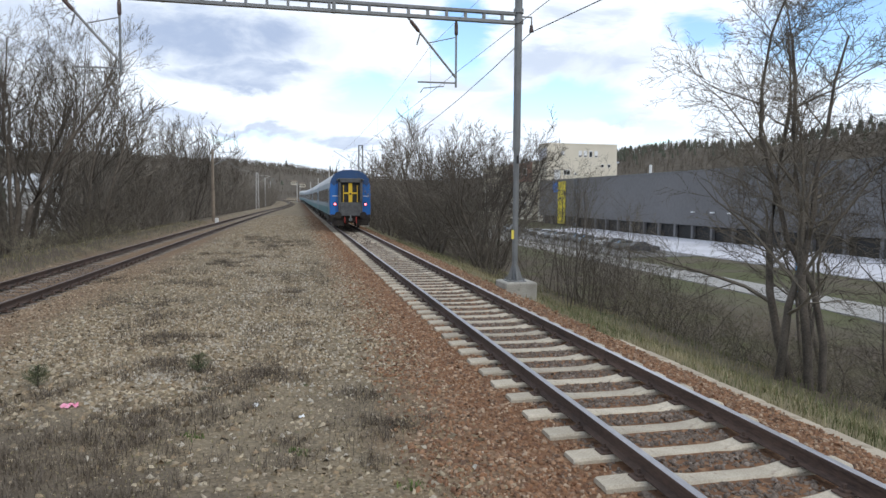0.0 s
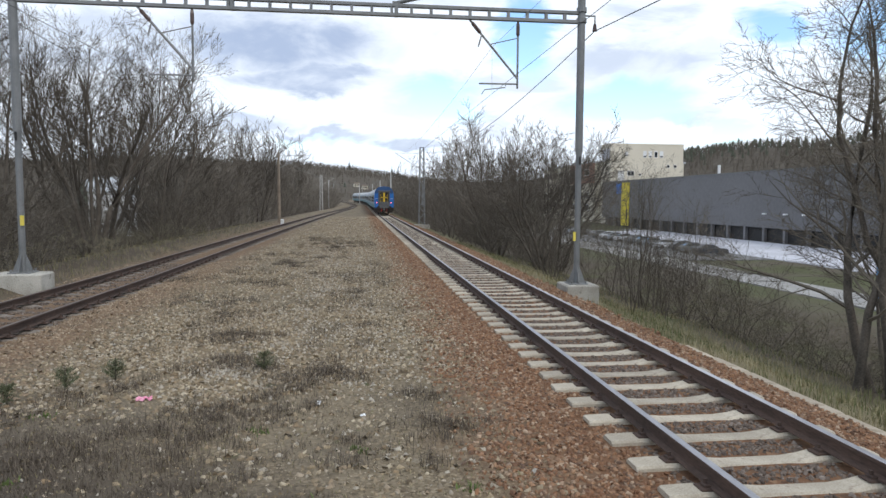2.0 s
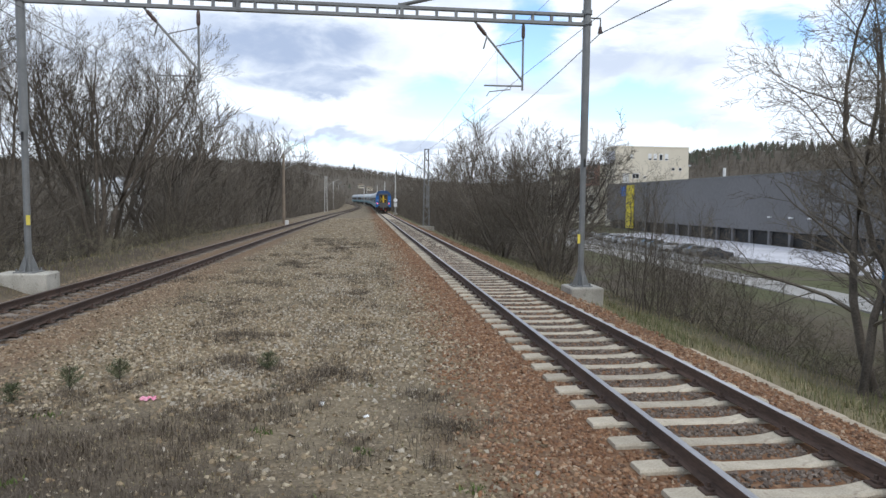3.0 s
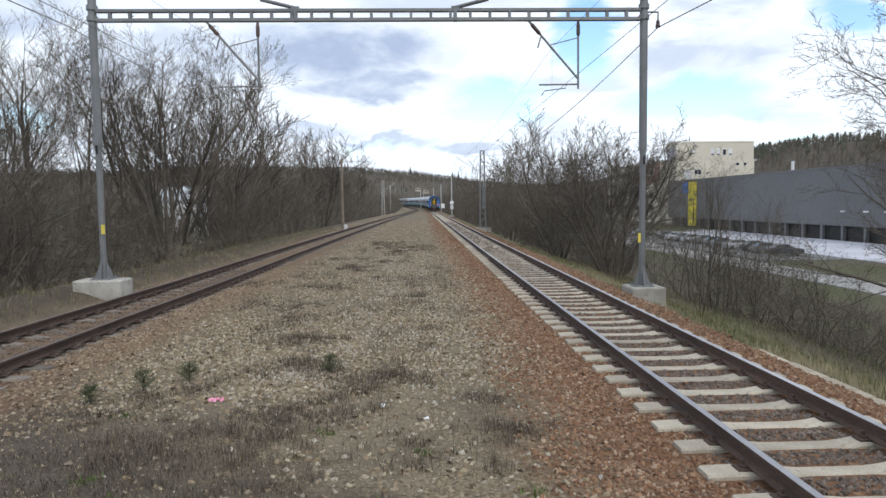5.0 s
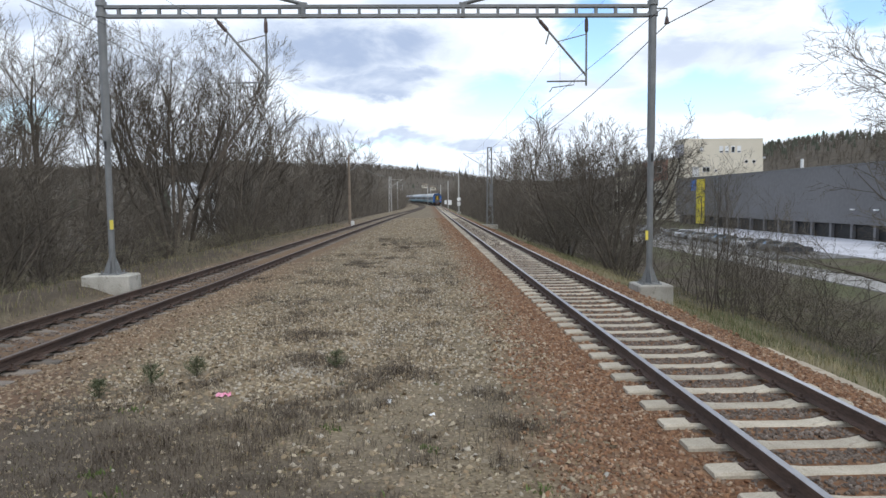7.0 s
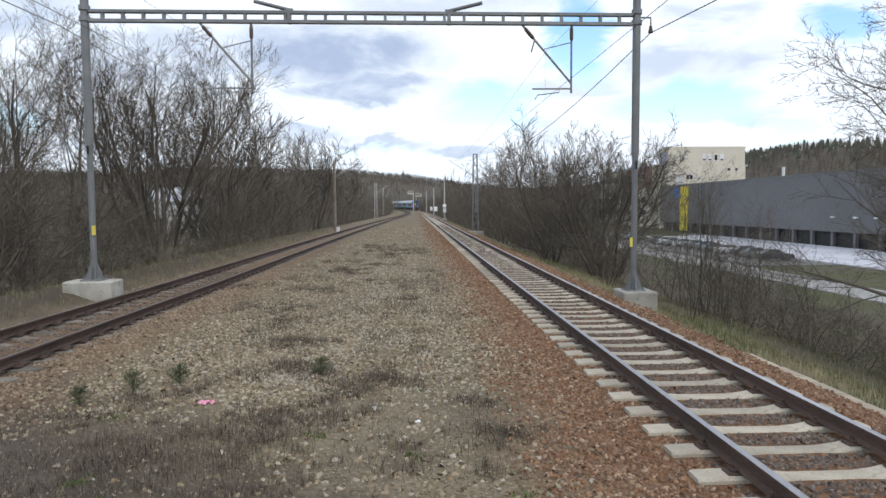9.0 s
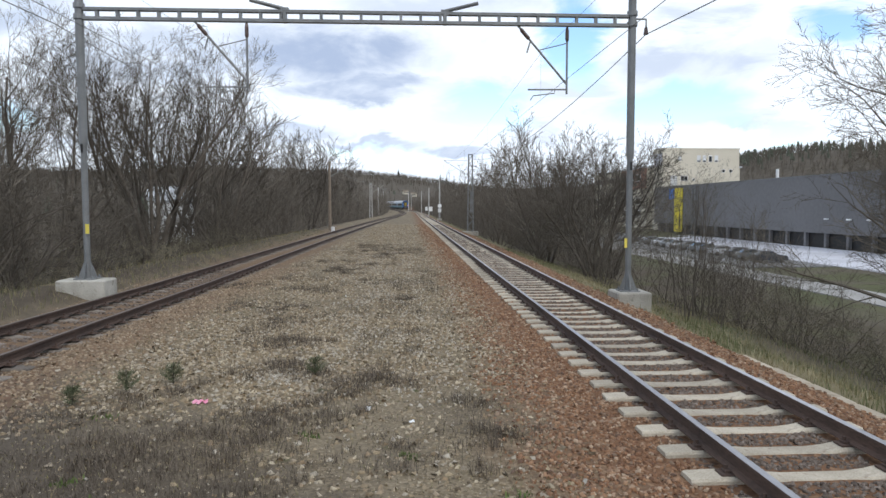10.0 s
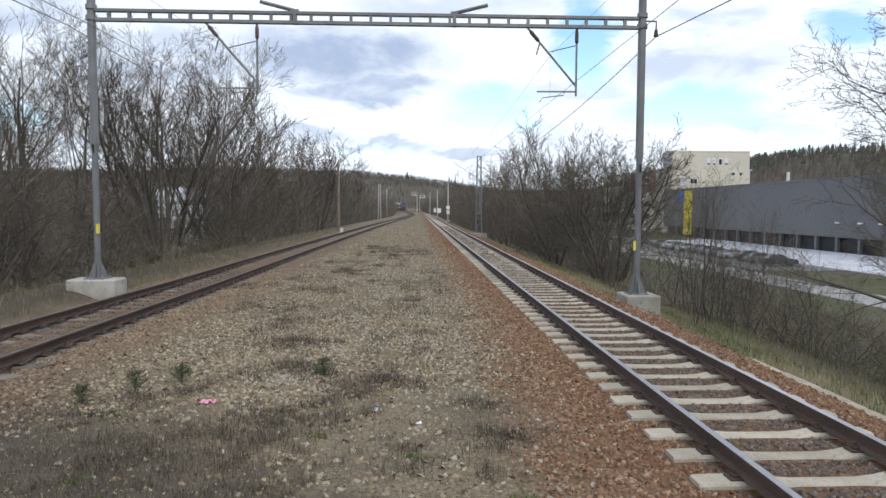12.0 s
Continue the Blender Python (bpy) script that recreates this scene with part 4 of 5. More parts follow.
def build_block():
    o = thing("office_block", "cream flat-roofed office block behind the hall", "office block", at=pose(75.5, 196.0, YARD))
    w, d, top = 23.2, 7.5, 24.3
    part("wall", Shape().box(0, 0, 0, w, d, top), M_CREAM, o)
    part("parapet", Shape().box(-0.1, -0.1, top, w + 0.1, d + 0.1, top + 0.35), M_CREAM, o)
    for x, z, ww, hh, blind in ((10.3, 20.5, 1.1, 2.0, True), (12.0, 20.5, 1.1, 2.0, True), (13.8, 20.5, 1.1, 2.0, False), (15.6, 20.5, 1.1, 2.0, True), (5.4, 14.9, 2.2, 1.6, False), (9.0, 14.9, 0.8, 0.8, False), (4.6, 20.9, 0.9, 1.3, True)):
        wd = part("window", Shape().box(x, -0.05, z, x + ww, 0.0, z + hh), M_WHITE, o)
        low = 0.75 if blind else 0.12
        part("pane", Shape().box(x + 0.12, -0.09, z + 0.12, x + ww - 0.12, -0.05, z + hh - low * hh - 0.02), M_GLASS, wd)
        if ww > 2:
            part("mullion", Shape().box(x + ww / 2 - 0.06, -0.12, z, x + ww / 2 + 0.06, -0.09, z + hh), M_WHITE, wd)
    for x in (18.4, 20.6):
        rw = part("round_window", Shape().disc((x, -0.03, 17.9), (0, 1, 0), 0.55, 0.06, 16), M_WHITE, o)
        part("pane", Shape().disc((x, -0.08, 17.9), (0, 1, 0), 0.42, 0.04, 16), M_GLASS, rw)
    part("pale_panel", Shape().box(2.4, -0.06, 13.2, 4.4, 0.0, 16.5), M_WHITE, o)
    part("side_sign", Shape().box(-0.15, 0.6, 19.5, 0.0, 6.8, 23.2), M_HALL_LOW, o)
    part("antenna", Shape().tube([(5.5, 4, top), (5.5, 4, top + 2.2)], 0.1, 5), M_STEEL, o)
    b = thing("factory_wing", "older factory wing with reddish and pale walls", "factory building", at=pose(75.0, 208.0, YARD))
    part("wall", Shape().box(0, 0, 0, 30, 60, 19.5), M_CREAM, b)
    part("red_wall", Shape().box(-0.4, 0, 13.0, 0.0, 24, 19.5), M_BRICKRED, b)
    part("roof", Shape().box(-0.5, -0.5, 19.5, 30.5, 60.5, 20.0), M_ROOF, b)
    for j in range(8):
        for z in (4, 8, 15.5):
            wd = part("window", Shape().box(-0.5, 4 + j * 7, z, -0.4, 8.5 + j * 7, z + 2.2), M_WHITE, b)
            part("pane", Shape().box(-0.56, 4.2 + j * 7, z + 0.2, -0.5, 8.3 + j * 7, z + 2.0), M_GLASS, wd)


build_yard()
build_hall()
build_block()


def build_car(x, y, turn, paint, label):
    c = thing("car", label, "car", "parked cars", at=pose(x, y, YARD + 0.06, 0, 0, turn))
    prof = [(-2.1, 0.35), (-2.12, 0.75), (-1.95, 0.88), (-1.05, 0.98), (1.7, 1.0), (2.05, 0.95), (2.12, 0.6), (2.05, 0.32)]
    s = Shape()
    k = len(prof)
    for yy, f in ((-0.85, 0.0), (-0.80, 0.03), (0.80, 0.03), (0.85, 0.0)):
        for px, pz in prof:
            shrink = 0.12 if pz > 1.05 else 0.0
            s.v.append((px, yy - math.copysign(shrink, yy), pz + f))
    for j in range(3):
        s.f += [(j * k + i, j * k + (i + 1) % k, (j + 1) * k + (i + 1) % k, (j + 1) * k + i) for i in range(k)]
    s.f += [tuple(range(k - 1, -1, -1)), tuple(range(3 * k, 4 * k))]
    s.mi = [0] * len(s.f)
    part("body", s, paint, c)
    part("roof", Shape().box(-0.42, -0.6, 1.41, 1.0, 0.6, 1.475, bev=0.03), paint, c)
    part("glasshouse", Shape().add([(-1.05, -0.78, 0.97), (-1.05, 0.78, 0.97), (-0.42, 0.60, 1.42), (-0.42, -0.60, 1.42), (1.7, -0.78, 0.97), (1.7, 0.78, 0.97), (1.0, 0.60, 1.42), (1.0, -0.60, 1.42)],
                                   [(0, 3, 2, 1), (4, 5, 6, 7), (0, 1, 5, 4), (2, 3, 7, 6), (0, 4, 7, 3), (1, 2, 6, 5)]), M_GLASS, c)
    for wx in (-1.3, 1.3):
        for wy in (-0.8, 0.8):
            part("wheel", Shape().disc((wx, wy, 0.31), (0, 1, 0), 0.31, 0.2, 14), M_RUBBER, c)


CAR_WHITE = material("white_car_paint", (0.62, 0.63, 0.65), (0.74, 0.75, 0.77), 1.0, 0.25, bump=0)
CAR_DARK = material("dark_car_paint", (0.03, 0.035, 0.05), (0.06, 0.065, 0.08), 1.0, 0.25, bump=0)
CAR_RED = material("wine_red_car_paint", (0.16, 0.03, 0.035), (0.22, 0.05, 0.05), 1.0, 0.25, bump=0)
CAR_SILVER = material("silver_car_paint", (0.36, 0.38, 0.40), (0.46, 0.48, 0.50), 1.0, 0.25, 0.6, bump=0)
rnd = random.Random(3)
for i, y in enumerate(np.arange(84, 152, 4.2)):
    paint, word = ((CAR_WHITE, "white"), (CAR_DARK, "dark blue"), (CAR_SILVER, "silver"), (CAR_WHITE, "white"), (CAR_SILVER, "silver"), (CAR_RED, "wine red"))[rnd.randrange(6)]
    if rnd.random() < 0.85:
        build_car(47.0 + rnd.uniform(-.4, .4), y + rnd.uniform(-.4, .4), 180 + rnd.uniform(-5, 5) - 8, paint, word + " hatchback parked in a row in the yard")
tl = thing("sign_pylon", "narrow blue sign pylon beside the yard", "sign pylon", at=pose(38.4, 45, YARD + 0.06))
part("panel", Shape().box(-0.28, -0.12, 0.1, 0.28, 0.12, 3.0, bev=0.02), material("bright_blue_sign", (0.03, 0.24, 0.55), (0.05, 0.32, 0.66), 0.5, 0.4, bump=0), tl)
part("foot", Shape().box(-0.35, -0.2, 0, 0.35, 0.2, 0.1), M_STEEL, tl)


# ---- bare trees and shrubs ----
def grow(seed, height, stems, lean, kids, levels, r0, spread=0.75, rise=0.35, wander=0.18, first=0.15, thin=0.005, coarse=False, foot=0.16, reach=1.0, inner=0.14):
    """A leafless tree: tapered stems that fork into limbs, branches and pointed twigs. Returns the trunk's and the crown's shapes."""
    rnd = random.Random(seed)
    trunk, crown = Shape(), Shape()

    def twig(p, d, length, r):
        """A single three-sided spike."""
        a = d.cross(Vector((0.31, 0.17, 0.93))).normalized() * r
        c = a.cross(d)
        crown.add([p + a, p - a * 0.5 + c * 0.87, p - a * 0.5 - c * 0.87, p + d * length], [(0, 1, 3), (1, 2, 3), (2, 0, 3)])

    def branch(p, d, length, r, level):
        if level == levels and level > 1:
            twig(p, (d + Vector((0, 0, rise * 0.25))).normalized(), length, r)
            return
        nseg = (4, 3, 2, 2, 1)[level] if coarse else (8, 5, 3, 2, 1)[level]
        pts, rad = [p.copy()], [r]
        q, v = p.copy(), d.copy()
        end = 0.16 if level else 0.22
        for i in range(nseg):
            v = (v + Vector((rnd.gauss(0, 1), rnd.gauss(0, 1), rnd.gauss(0, 0.6))) * wander + Vector((0, 0, rise * 0.25))).normalized()
            q = q + v * (length / nseg)
            pts.append(q.copy())
            rad.append(r * (1 - (1 - end) * (i + 1) / nseg))
        sides = 3 if coarse else 7 if level == 0 else 4 if level == 1 else 3
        (trunk if level == 0 else crown).tube(pts, rad, sides, cap=False)
        n = kids[level]
        for i in range(n):
            t = first + (1 - first) * (i + rnd.random()) / n if level == 0 else inner + (0.98 - inner) * (i + rnd.random()) / n
            k = min(nseg - 1, int(t * nseg))
            a = pts[k].lerp(pts[k + 1], t * nseg - k)
            ax = (pts[k + 1] - pts[k]).normalized()
            side = Vector((rnd.gauss(0, 1), rnd.gauss(0, 1), rnd.gauss(0, 0.5)))
            side = (side - ax * side.dot(ax)).normalized()
            ang = spread * rnd.uniform(0.6, 1.25)
            nd = (ax * math.cos(ang) + side * math.sin(ang)).normalized()
            ln = length * rnd.uniform(0.42, 0.66) * (1.12 - 0.55 * t) * (reach if level == 0 else 1.0)
            rr = max(thin, (rad[k] + (rad[k + 1] - rad[k]) * (t * nseg - k)) * rnd.uniform(0.42, 0.6))
            branch(a, nd, ln, rr, level + 1)

    for s in range(stems):
        a = 2 * math.pi * (s + rnd.random() * 0.6) / max(1, stems)
        off = Vector((math.cos(a), math.sin(a), 0)) * (foot * (stems > 1) * rnd.uniform(0.5, 1.6))
        tilt = lean * rnd.uniform(0.4, 1.3)
        d = Vector((math.cos(a) * tilt, math.sin(a) * tilt, 1)).normalized()
        branch(off - Vector((0, 0, 0.25)), d, height * rnd.uniform(0.75, 1.0), r0 * rnd.uniform(0.7, 1.1), 0)
    return trunk, crown


def tree(name, label, category, group, shapes, twigs, at):
    t = thing(name, label, category, group, at=at)
    part("trunk", shapes[0], M_BARK, t, smooth=True)
    part("crown", shapes[1], twigs, t, "bare branches and twigs")
    return t


def place(x, y, turn=0.0, size=1.0, tall=1.0):
    return pose(x, y, ground_z(x, y) - 0.02, 0, 0, turn) @ Matrix.Diagonal((size, size, size * tall, 1))


def scatter(proto, spots):
    """The first spot takes the built tree itself, the rest take copies."""
    for i, m in enumerate(spots):
        if i == 0:
            proto.matrix_basis = m
        else:
            copy_thing(proto, m)


rnd = random.Random(21)
ID = Matrix.Identity(4)
TALL = [grow(100 + i, 11.5, 5, 0.42, (8, 7, 6, 5), 4, 0.15, 0.62, 0.32, 0.13, 0.26, 0.0075, foot=0.3, inner=0.24) for i in range(2)]
BUSH = [grow(200 + i, 4.2, 6, 0.5, (6, 5, 4), 3, 0.030, 0.85, 0.16, 0.24, 0.06, 0.0055) for i in range(5)]
SCRUB = [grow(250 + i, 1.7, 9, 0.75, (5, 5, 4), 3, 0.016, 0.95, 0.10, 0.28, 0.04, 0.004, foot=0.5) for i in range(2)]
THIN = [grow(300 + i, 4.6, 2, 0.2, (9, 4, 3), 3, 0.028, 0.75, 0.25, 0.14, 0.2, 0.0045) for i in range(4)]
WIDE = [grow(401, 9.6, 4, 0.09, (13, 8, 6, 4), 4, 0.10, 0.85, 0.26, 0.18, 0.2, 0.006, foot=0.3, reach=0.6, inner=0.2), grow(409, 9.0, 3, 0.22, (11, 8, 6, 4), 4, 0.105, 0.80, 0.26, 0.18, 0.28, 0.006, foot=0.3, reach=0.78, inner=0.25)]
ROUND = [grow(501 + i, 7.0, 6, 0.46, (7, 6, 5, 3), 4, 0.10, 0.70, 0.24, 0.16, 0.26, 0.009, inner=0.2) for i in range(2)]
PLAIN = [grow(520 + i, 7.2, 4, 0.30, (8, 6, 6), 3, 0.08, 0.62, 0.30, 0.14, 0.14, 0.016) for i in range(2)]

# wide trees on the bank by the track
LBL = "wide many-stemmed leafless tree on the grassy bank"
tree("tree", LBL, "bare tree", "trees on the bank", WIDE[0], M_TWIG, place(10.35, 11.95, 40))
tree("tree", LBL, "bare tree", "trees on the bank", WIDE[1], M_TWIG, place(12.3, 11.7, 170))
copy_thing(bpy.data.objects["tree.001"], place(13.2, 14.6, 300, 0.8))

# rounded trees beyond the gantry
LBL = "round-headed leafless tree beside the near track"
for k, row in enumerate((((10.0, 36, 0.96), (11.2, 41, 1.24)), ((11.6, 38.5, 1.12), (9.3, 44, 1.06), (13.0, 46, 1.05)))):
    scatter(tree("tree", LBL, "bare tree", "round trees by the near track", ROUND[k], M_TWIG_GREY, ID), [place(x, y, rnd.uniform(0, 360), s) for x, y, s in row])

# single taller trees standing out of the thickets further on
spots = [[], []]
for i, (x, y, s) in enumerate(((-13.0, 60, 1.15), (-14.0, 72, 1.3), (-12.5, 86, 1.25), (-14, 101, 1.35), (-12.5, 118, 1.25), (-16, 55, 1.3), (-16, 80, 1.45), (-18, 66, 1.5), (-12.5, 132, 1.2),
                               (-13.2, 47, 1.1), (-15.5, 44, 1.15), (10.5, 52, .95), (10.5, 62, .9), (12, 76, 1.0), (10, 92, .95), (11.5, 110, 1.05), (13.5, 56, 1.0))):
    spots[i % 2].append(place(x, y, rnd.uniform(0, 360), s))
for k in range(2):
    scatter(tree("tree", "slim grey leafless tree rising out of the thicket", "bare tree", "trees in the thickets", PLAIN[k], M_TWIG_GREY, ID), spots[k])

# tall spreading trees behind the far track
spots = [[], []]
for i, (x, y, s) in enumerate(((-12.6, 33.5, 0.95), (-16.8, 31.0, 1.0), (-21.5, 32, 1.05), (-14.6, 40, 1.0), (-18.0, 26.5, 0.9))):
    spots[i % 2].append(place(x, y, rnd.uniform(0, 360), s))
for k in range(2):
    scatter(tree("tree", "tall spreading leafless tree with upright fine twigs beside the track", "bare tree", "tall trees by the far track", TALL[k], M_TWIG_GREY, ID), spots[k])

# thickets on both sides
spots = [[] for _ in BUSH]


def thicket(x, y, lo, hi):
    spots[rnd.randrange(len(BUSH))].append(place(x, y, rnd.uniform(0, 360), rnd.uniform(lo, hi)))


for y in np.arange(11, 60, 3.2):
    for row in range(3):
        thicket(left_x(y) - 5.0 - row * 3.1 + rnd.uniform(-.9, .9), y + rnd.uniform(-.8, .8), 0.66 + 0.2 * row, 0.95 + 0.25 * row)
for x, y in ((-12.8, 19.5), (-14.4, 18.0), (-13.2, 22.5), (-15.5, 21), (-14.2, 23.5), (-13.6, 20.6)):
    thicket(x, y, 1.3, 1.5)
for y in np.arange(25, 62, 3.4):
    for row in range(3):
        x = right_x(y) + 4.8 + row * 2.9 + rnd.uniform(-.9, .9)
        if x < 0.325 * y:
            thicket(x, y + rnd.uniform(-.8, .8), 0.72 + 0.1 * row, 1.0 + 0.15 * row)
for y in np.arange(26, 60, 4.0):
    thicket(left_x(y) - 14.0 + rnd.uniform(-1, 1), y, 1.3, 1.6)
for x, y in ((15.0, 13.2), (16.6, 14.4), (18.2, 15.2), (17.4, 17.0), (14.9, 11.6), (19.6, 17.4), (16.4, 12.2), (18.6, 13.2), (20.5, 15.6), (21.5, 19.0), (17.2, 10.4)):
    thicket(x, y, 0.75, 1.05)
for i in range(4):                # thin scrub down the bank, below the view of the hall
    y = rnd.uniform(15, 34)
    thicket(max(0.42 * y, right_x(y) + 5.5) + rnd.uniform(0, 8), y, 0.42, 0.6)
for k in range(len(BUSH)):
    scatter(tree("shrub", "dense brown leafless shrub in the lineside thicket", "bare shrub", "lineside shrubs", BUSH[k], M_TWIG, ID), spots[k])
spots = [[] for _ in SCRUB]
for i, (x, y, s) in enumerate(((11.4, 19.0, 1.3), (12.0, 18.5, 1.2), (12.2, 19.6, 1.3), (11.7, 17.0, 0.9), (13.2, 17.2, 1.0), (14.3, 18.4, 1.2), (12.6, 15.0, .8), (13.6, 13.6, .85), (15.4, 15.6, 1.0),
                               (11.5, 23, 1.1), (13.5, 21.5, 1.2), (16.5, 19.5, 1.2), (11.0, 27, 1.1), (9.6, 29.5, .9), (11.6, 12.9, .8), (12.7, 12.6, .9), (13.8, 11.6, .9), (11.3, 14.4, .8), (14.8, 12.8, 1.0))):
    spots[i % 2].append(place(x, y, rnd.uniform(0, 360), s))
for i in range(8):
    y = rnd.uniform(24, 38)
    spots[i % 2].append(place(max(0.42 * y, right_x(y) + 5.0) + rnd.uniform(0, 7), y, rnd.uniform(0, 360), rnd.uniform(0.6, 1.1)))
for i in range(16):
    y = 13 + i * 2.3
    spots[i % 2].append(place(left_x(y) - 4.3 + rnd.uniform(-.5, .5), y, rnd.uniform(0, 360), rnd.uniform(0.5, 0.85)))
for k in range(2):
    scatter(tree("shrub", "low tangled olive-brown shrub on the bank", "bare shrub", "low shrubs on the bank", SCRUB[k], M_SCRUB, ID), spots[k])
spots = [[] for _ in THIN]
for i in range(22):
    y = rnd.uniform(18, 27)
    spots[i % 4].append(place(right_x(y) + 4.4 + rnd.uniform(0, 6), y, rnd.uniform(0, 360), rnd.uniform(0.6, 0.95)))
for i in range(28):
    y = rnd.uniform(20, 42)
    spots[i % 4].append(place(y * rnd.uniform(0.345, 0.62), y, rnd.uniform(0, 360), rnd.uniform(1.0, 1.5)))
for k in range(4):
    scatter(tree("sapling", "thin upright leafless sapling on the bank", "bare sapling", "saplings on the bank", THIN[k], M_TWIG, ID), spots[k])


def joined(shapes, mats_at, name, mat, label, category):
    """Copies of simple shapes gathered into one mesh of uncountable stuff."""
    vs, fs, k = [], [], 0
    arrs = [(np.array([tuple(p) for p in s.v]), s.f) for s in shapes]
    for i, m in enumerate(mats_at):
        v, f = arrs[i % len(arrs)]
        a = np.array(m)
        vs.append(v @ a[:3, :3].T + a[:3, 3])
        fs.extend([tuple(q + k for q in face) for face in f])
        k += len(v)
    me = bpy.data.meshes.new(name)
    me.from_pydata(np.concatenate(vs).tolist(), [], fs)
    me.materials.append(mat)
    return tagged(new(name, me), label, category, kind="stuff")


light = []
for i in range(3):
    a, b = grow(600 + i, 5.0, 5, 0.4, (5, 5), 2, 0.04, 0.75, 0.25, 0.22, 0.06, 0.014, True)
    a.add(b.v, b.f)
    light.append(a)
for line, sgn, name in ((left_x, -1, "distant_thicket_left"), (right_x, 1, "distant_thicket_right")):
    ms = []
    for y in np.arange(58, 330, 4.8):
        for row in range(3):
            x = line(y) + sgn * ((6.6 if sgn < 0 else 5.2) + row * 2.6 + rnd.uniform(-.9, .9))
            ms.append(place(x, y + rnd.uniform(-1.5, 1.5), rnd.uniform(0, 360), rnd.uniform(1.1, 1.5) + 0.15 * row))
    joined(light, ms, "distant_thicket", M_TWIG_GREY, "brown leafless thicket lining the track into the distance", "thicket")


def build_far_woods():
    """Leafless woods on the hills: many small forked stems in one mesh, conifers in another."""
    r = random.Random(77)
    s, c = Shape(), Shape()

    def stem(x, y, z, h):
        k = len(s.v)
        for b in range(9):
            a, t = r.uniform(0, 6.28), r.uniform(0.15, 0.8)
            w = r.uniform(0.12, 0.34) * h
            x1, y1, z1 = x + math.cos(a) * w, y + math.sin(a) * w, z + h * min(1.0, t + r.uniform(0.2, 0.45))
            g = 0.012 * h
            s.v.extend([(x - g, y, z + h * t * 0.6), (x + g, y, z + h * t * 0.6), (x1, y1, z1)])
            s.f.append((k + b * 3, k + b * 3 + 1, k + b * 3 + 2))
        j = len(s.v)
        g = 0.02 * h
        s.v.extend([(x - g, y, z), (x + g, y, z), (x, y + g, z), (x, y, z + h)])
        s.f.extend([(j, j + 1, j + 3), (j + 1, j + 2, j + 3), (j + 2, j, j + 3)])

    def conifer(x, y, z, h):
        pine = r.random() < 0.6
        for i in range(5 if pine else 7):
            t = i / (5 if pine else 7)
            if pine:
                z0, rr = z + h * (0.45 + 0.42 * t), h * r.uniform(0.13, 0.22) * (1.1 - t) ** 0.4
                z1 = z0 + h * 0.16
            else:
                z0, z1, rr = z + h * (0.12 + 0.80 * t), z + h * (0.12 + 0.80 * t + 0.2), h * 0.17 * (1.05 - t)
            k = len(c.v)
            c.v.append((x, y, z1))
            for q in range(6):
                a = 2 * math.pi * q / 6 + i
                e_ = rr * r.uniform(0.6, 1.15)
                c.v.append((x + e_ * math.cos(a), y + e_ * math.sin(a), z0 - r.uniform(0, 0.04) * h))
            c.f.extend((k, k + 1 + q, k + 1 + (q + 1) % 6) for q in range(6))

    n = 0
    while n < 30000:
        side = r.random()
        if side < 0.30:
            x, y = r.uniform(-420, -45), r.uniform(30, 700)
        elif side < 0.56:
            x, y = r.uniform(130, 480), r.uniform(60, 700)
        else:
            x, y = r.uniform(-330, 360), r.uniform(430, 1000)
        z = ground_z(x, y)
        if (-9 + bend(min(y, 420)) - 6 < x < 110 and z < 2) or (x > 20 and z < 3):
            continue
        if y > 480 and -45 < x < 30 and 4 < z < 26 and r.random() < 0.85:
            continue
        n += 1
        if x > 130 and z > 26 and r.random() < 0.24 or r.random() < 0.004:
            conifer(x, y, z, r.uniform(4.5, 9.5))
        else:
            stem(x, y, z, r.uniform(4.5, 8))
    for sh in (s, c):
        sh.mi = [0] * len(sh.f)
    tagged(new("far_woods", s.data("far_woods", M_TWIG_GREY)), "grey-brown leafless woods covering the hills", "woods", kind="stuff")
    # needle colour greyed and lightened to hold the haze over the distance
    mc = material("hazed_conifer_needles", (0.055, 0.064, 0.045), (0.115, 0.125, 0.09), 0.1, 0.95, bump=0, where="Position")
    tagged(new("far_conifers", c.data("far_conifers", mc)), "dark conifers along the ridge of the hill", "conifers", kind="stuff")


build_far_woods()


def build_house(x, y, z, w, d, h, turn, wall, tiles, label):
    o = thing("house", label, "house", "distant houses", at=pose(x, y, z, 0, 0, turn))
    part("wall", Shape().box(-w / 2, -d / 2, 0, w / 2, d / 2, h), wall, o)
    rf = Shape().add([(-w / 2 - .4, -d / 2 - .4, h), (w / 2 + .4, -d / 2 - .4, h), (w / 2 + .4, d / 2 + .4, h), (-w / 2 - .4, d / 2 + .4, h), (-w / 2 - .4, 0, h + d * 0.35), (w / 2 + .4, 0, h + d * 0.35)],
                     [(0, 1, 5, 4), (2, 3, 4, 5), (1, 2, 5), (3, 0, 4), (3, 2, 1, 0)])
    part("roof", rf, tiles, o)
    for k in (-0.3, 0.05, 0.35):
        wd = part("window", Shape().box(w * k - 0.5, -d / 2 - 0.05, h * 0.4, w * k + 0.5, -d / 2, h * 0.4 + 1.3), M_GEAR, o)
        part("sill", Shape().box(w * k - 0.6, -d / 2 - 0.12, h * 0.4 - 0.1, w * k + 0.6, -d / 2, h * 0.4), M_WHITE, wd)


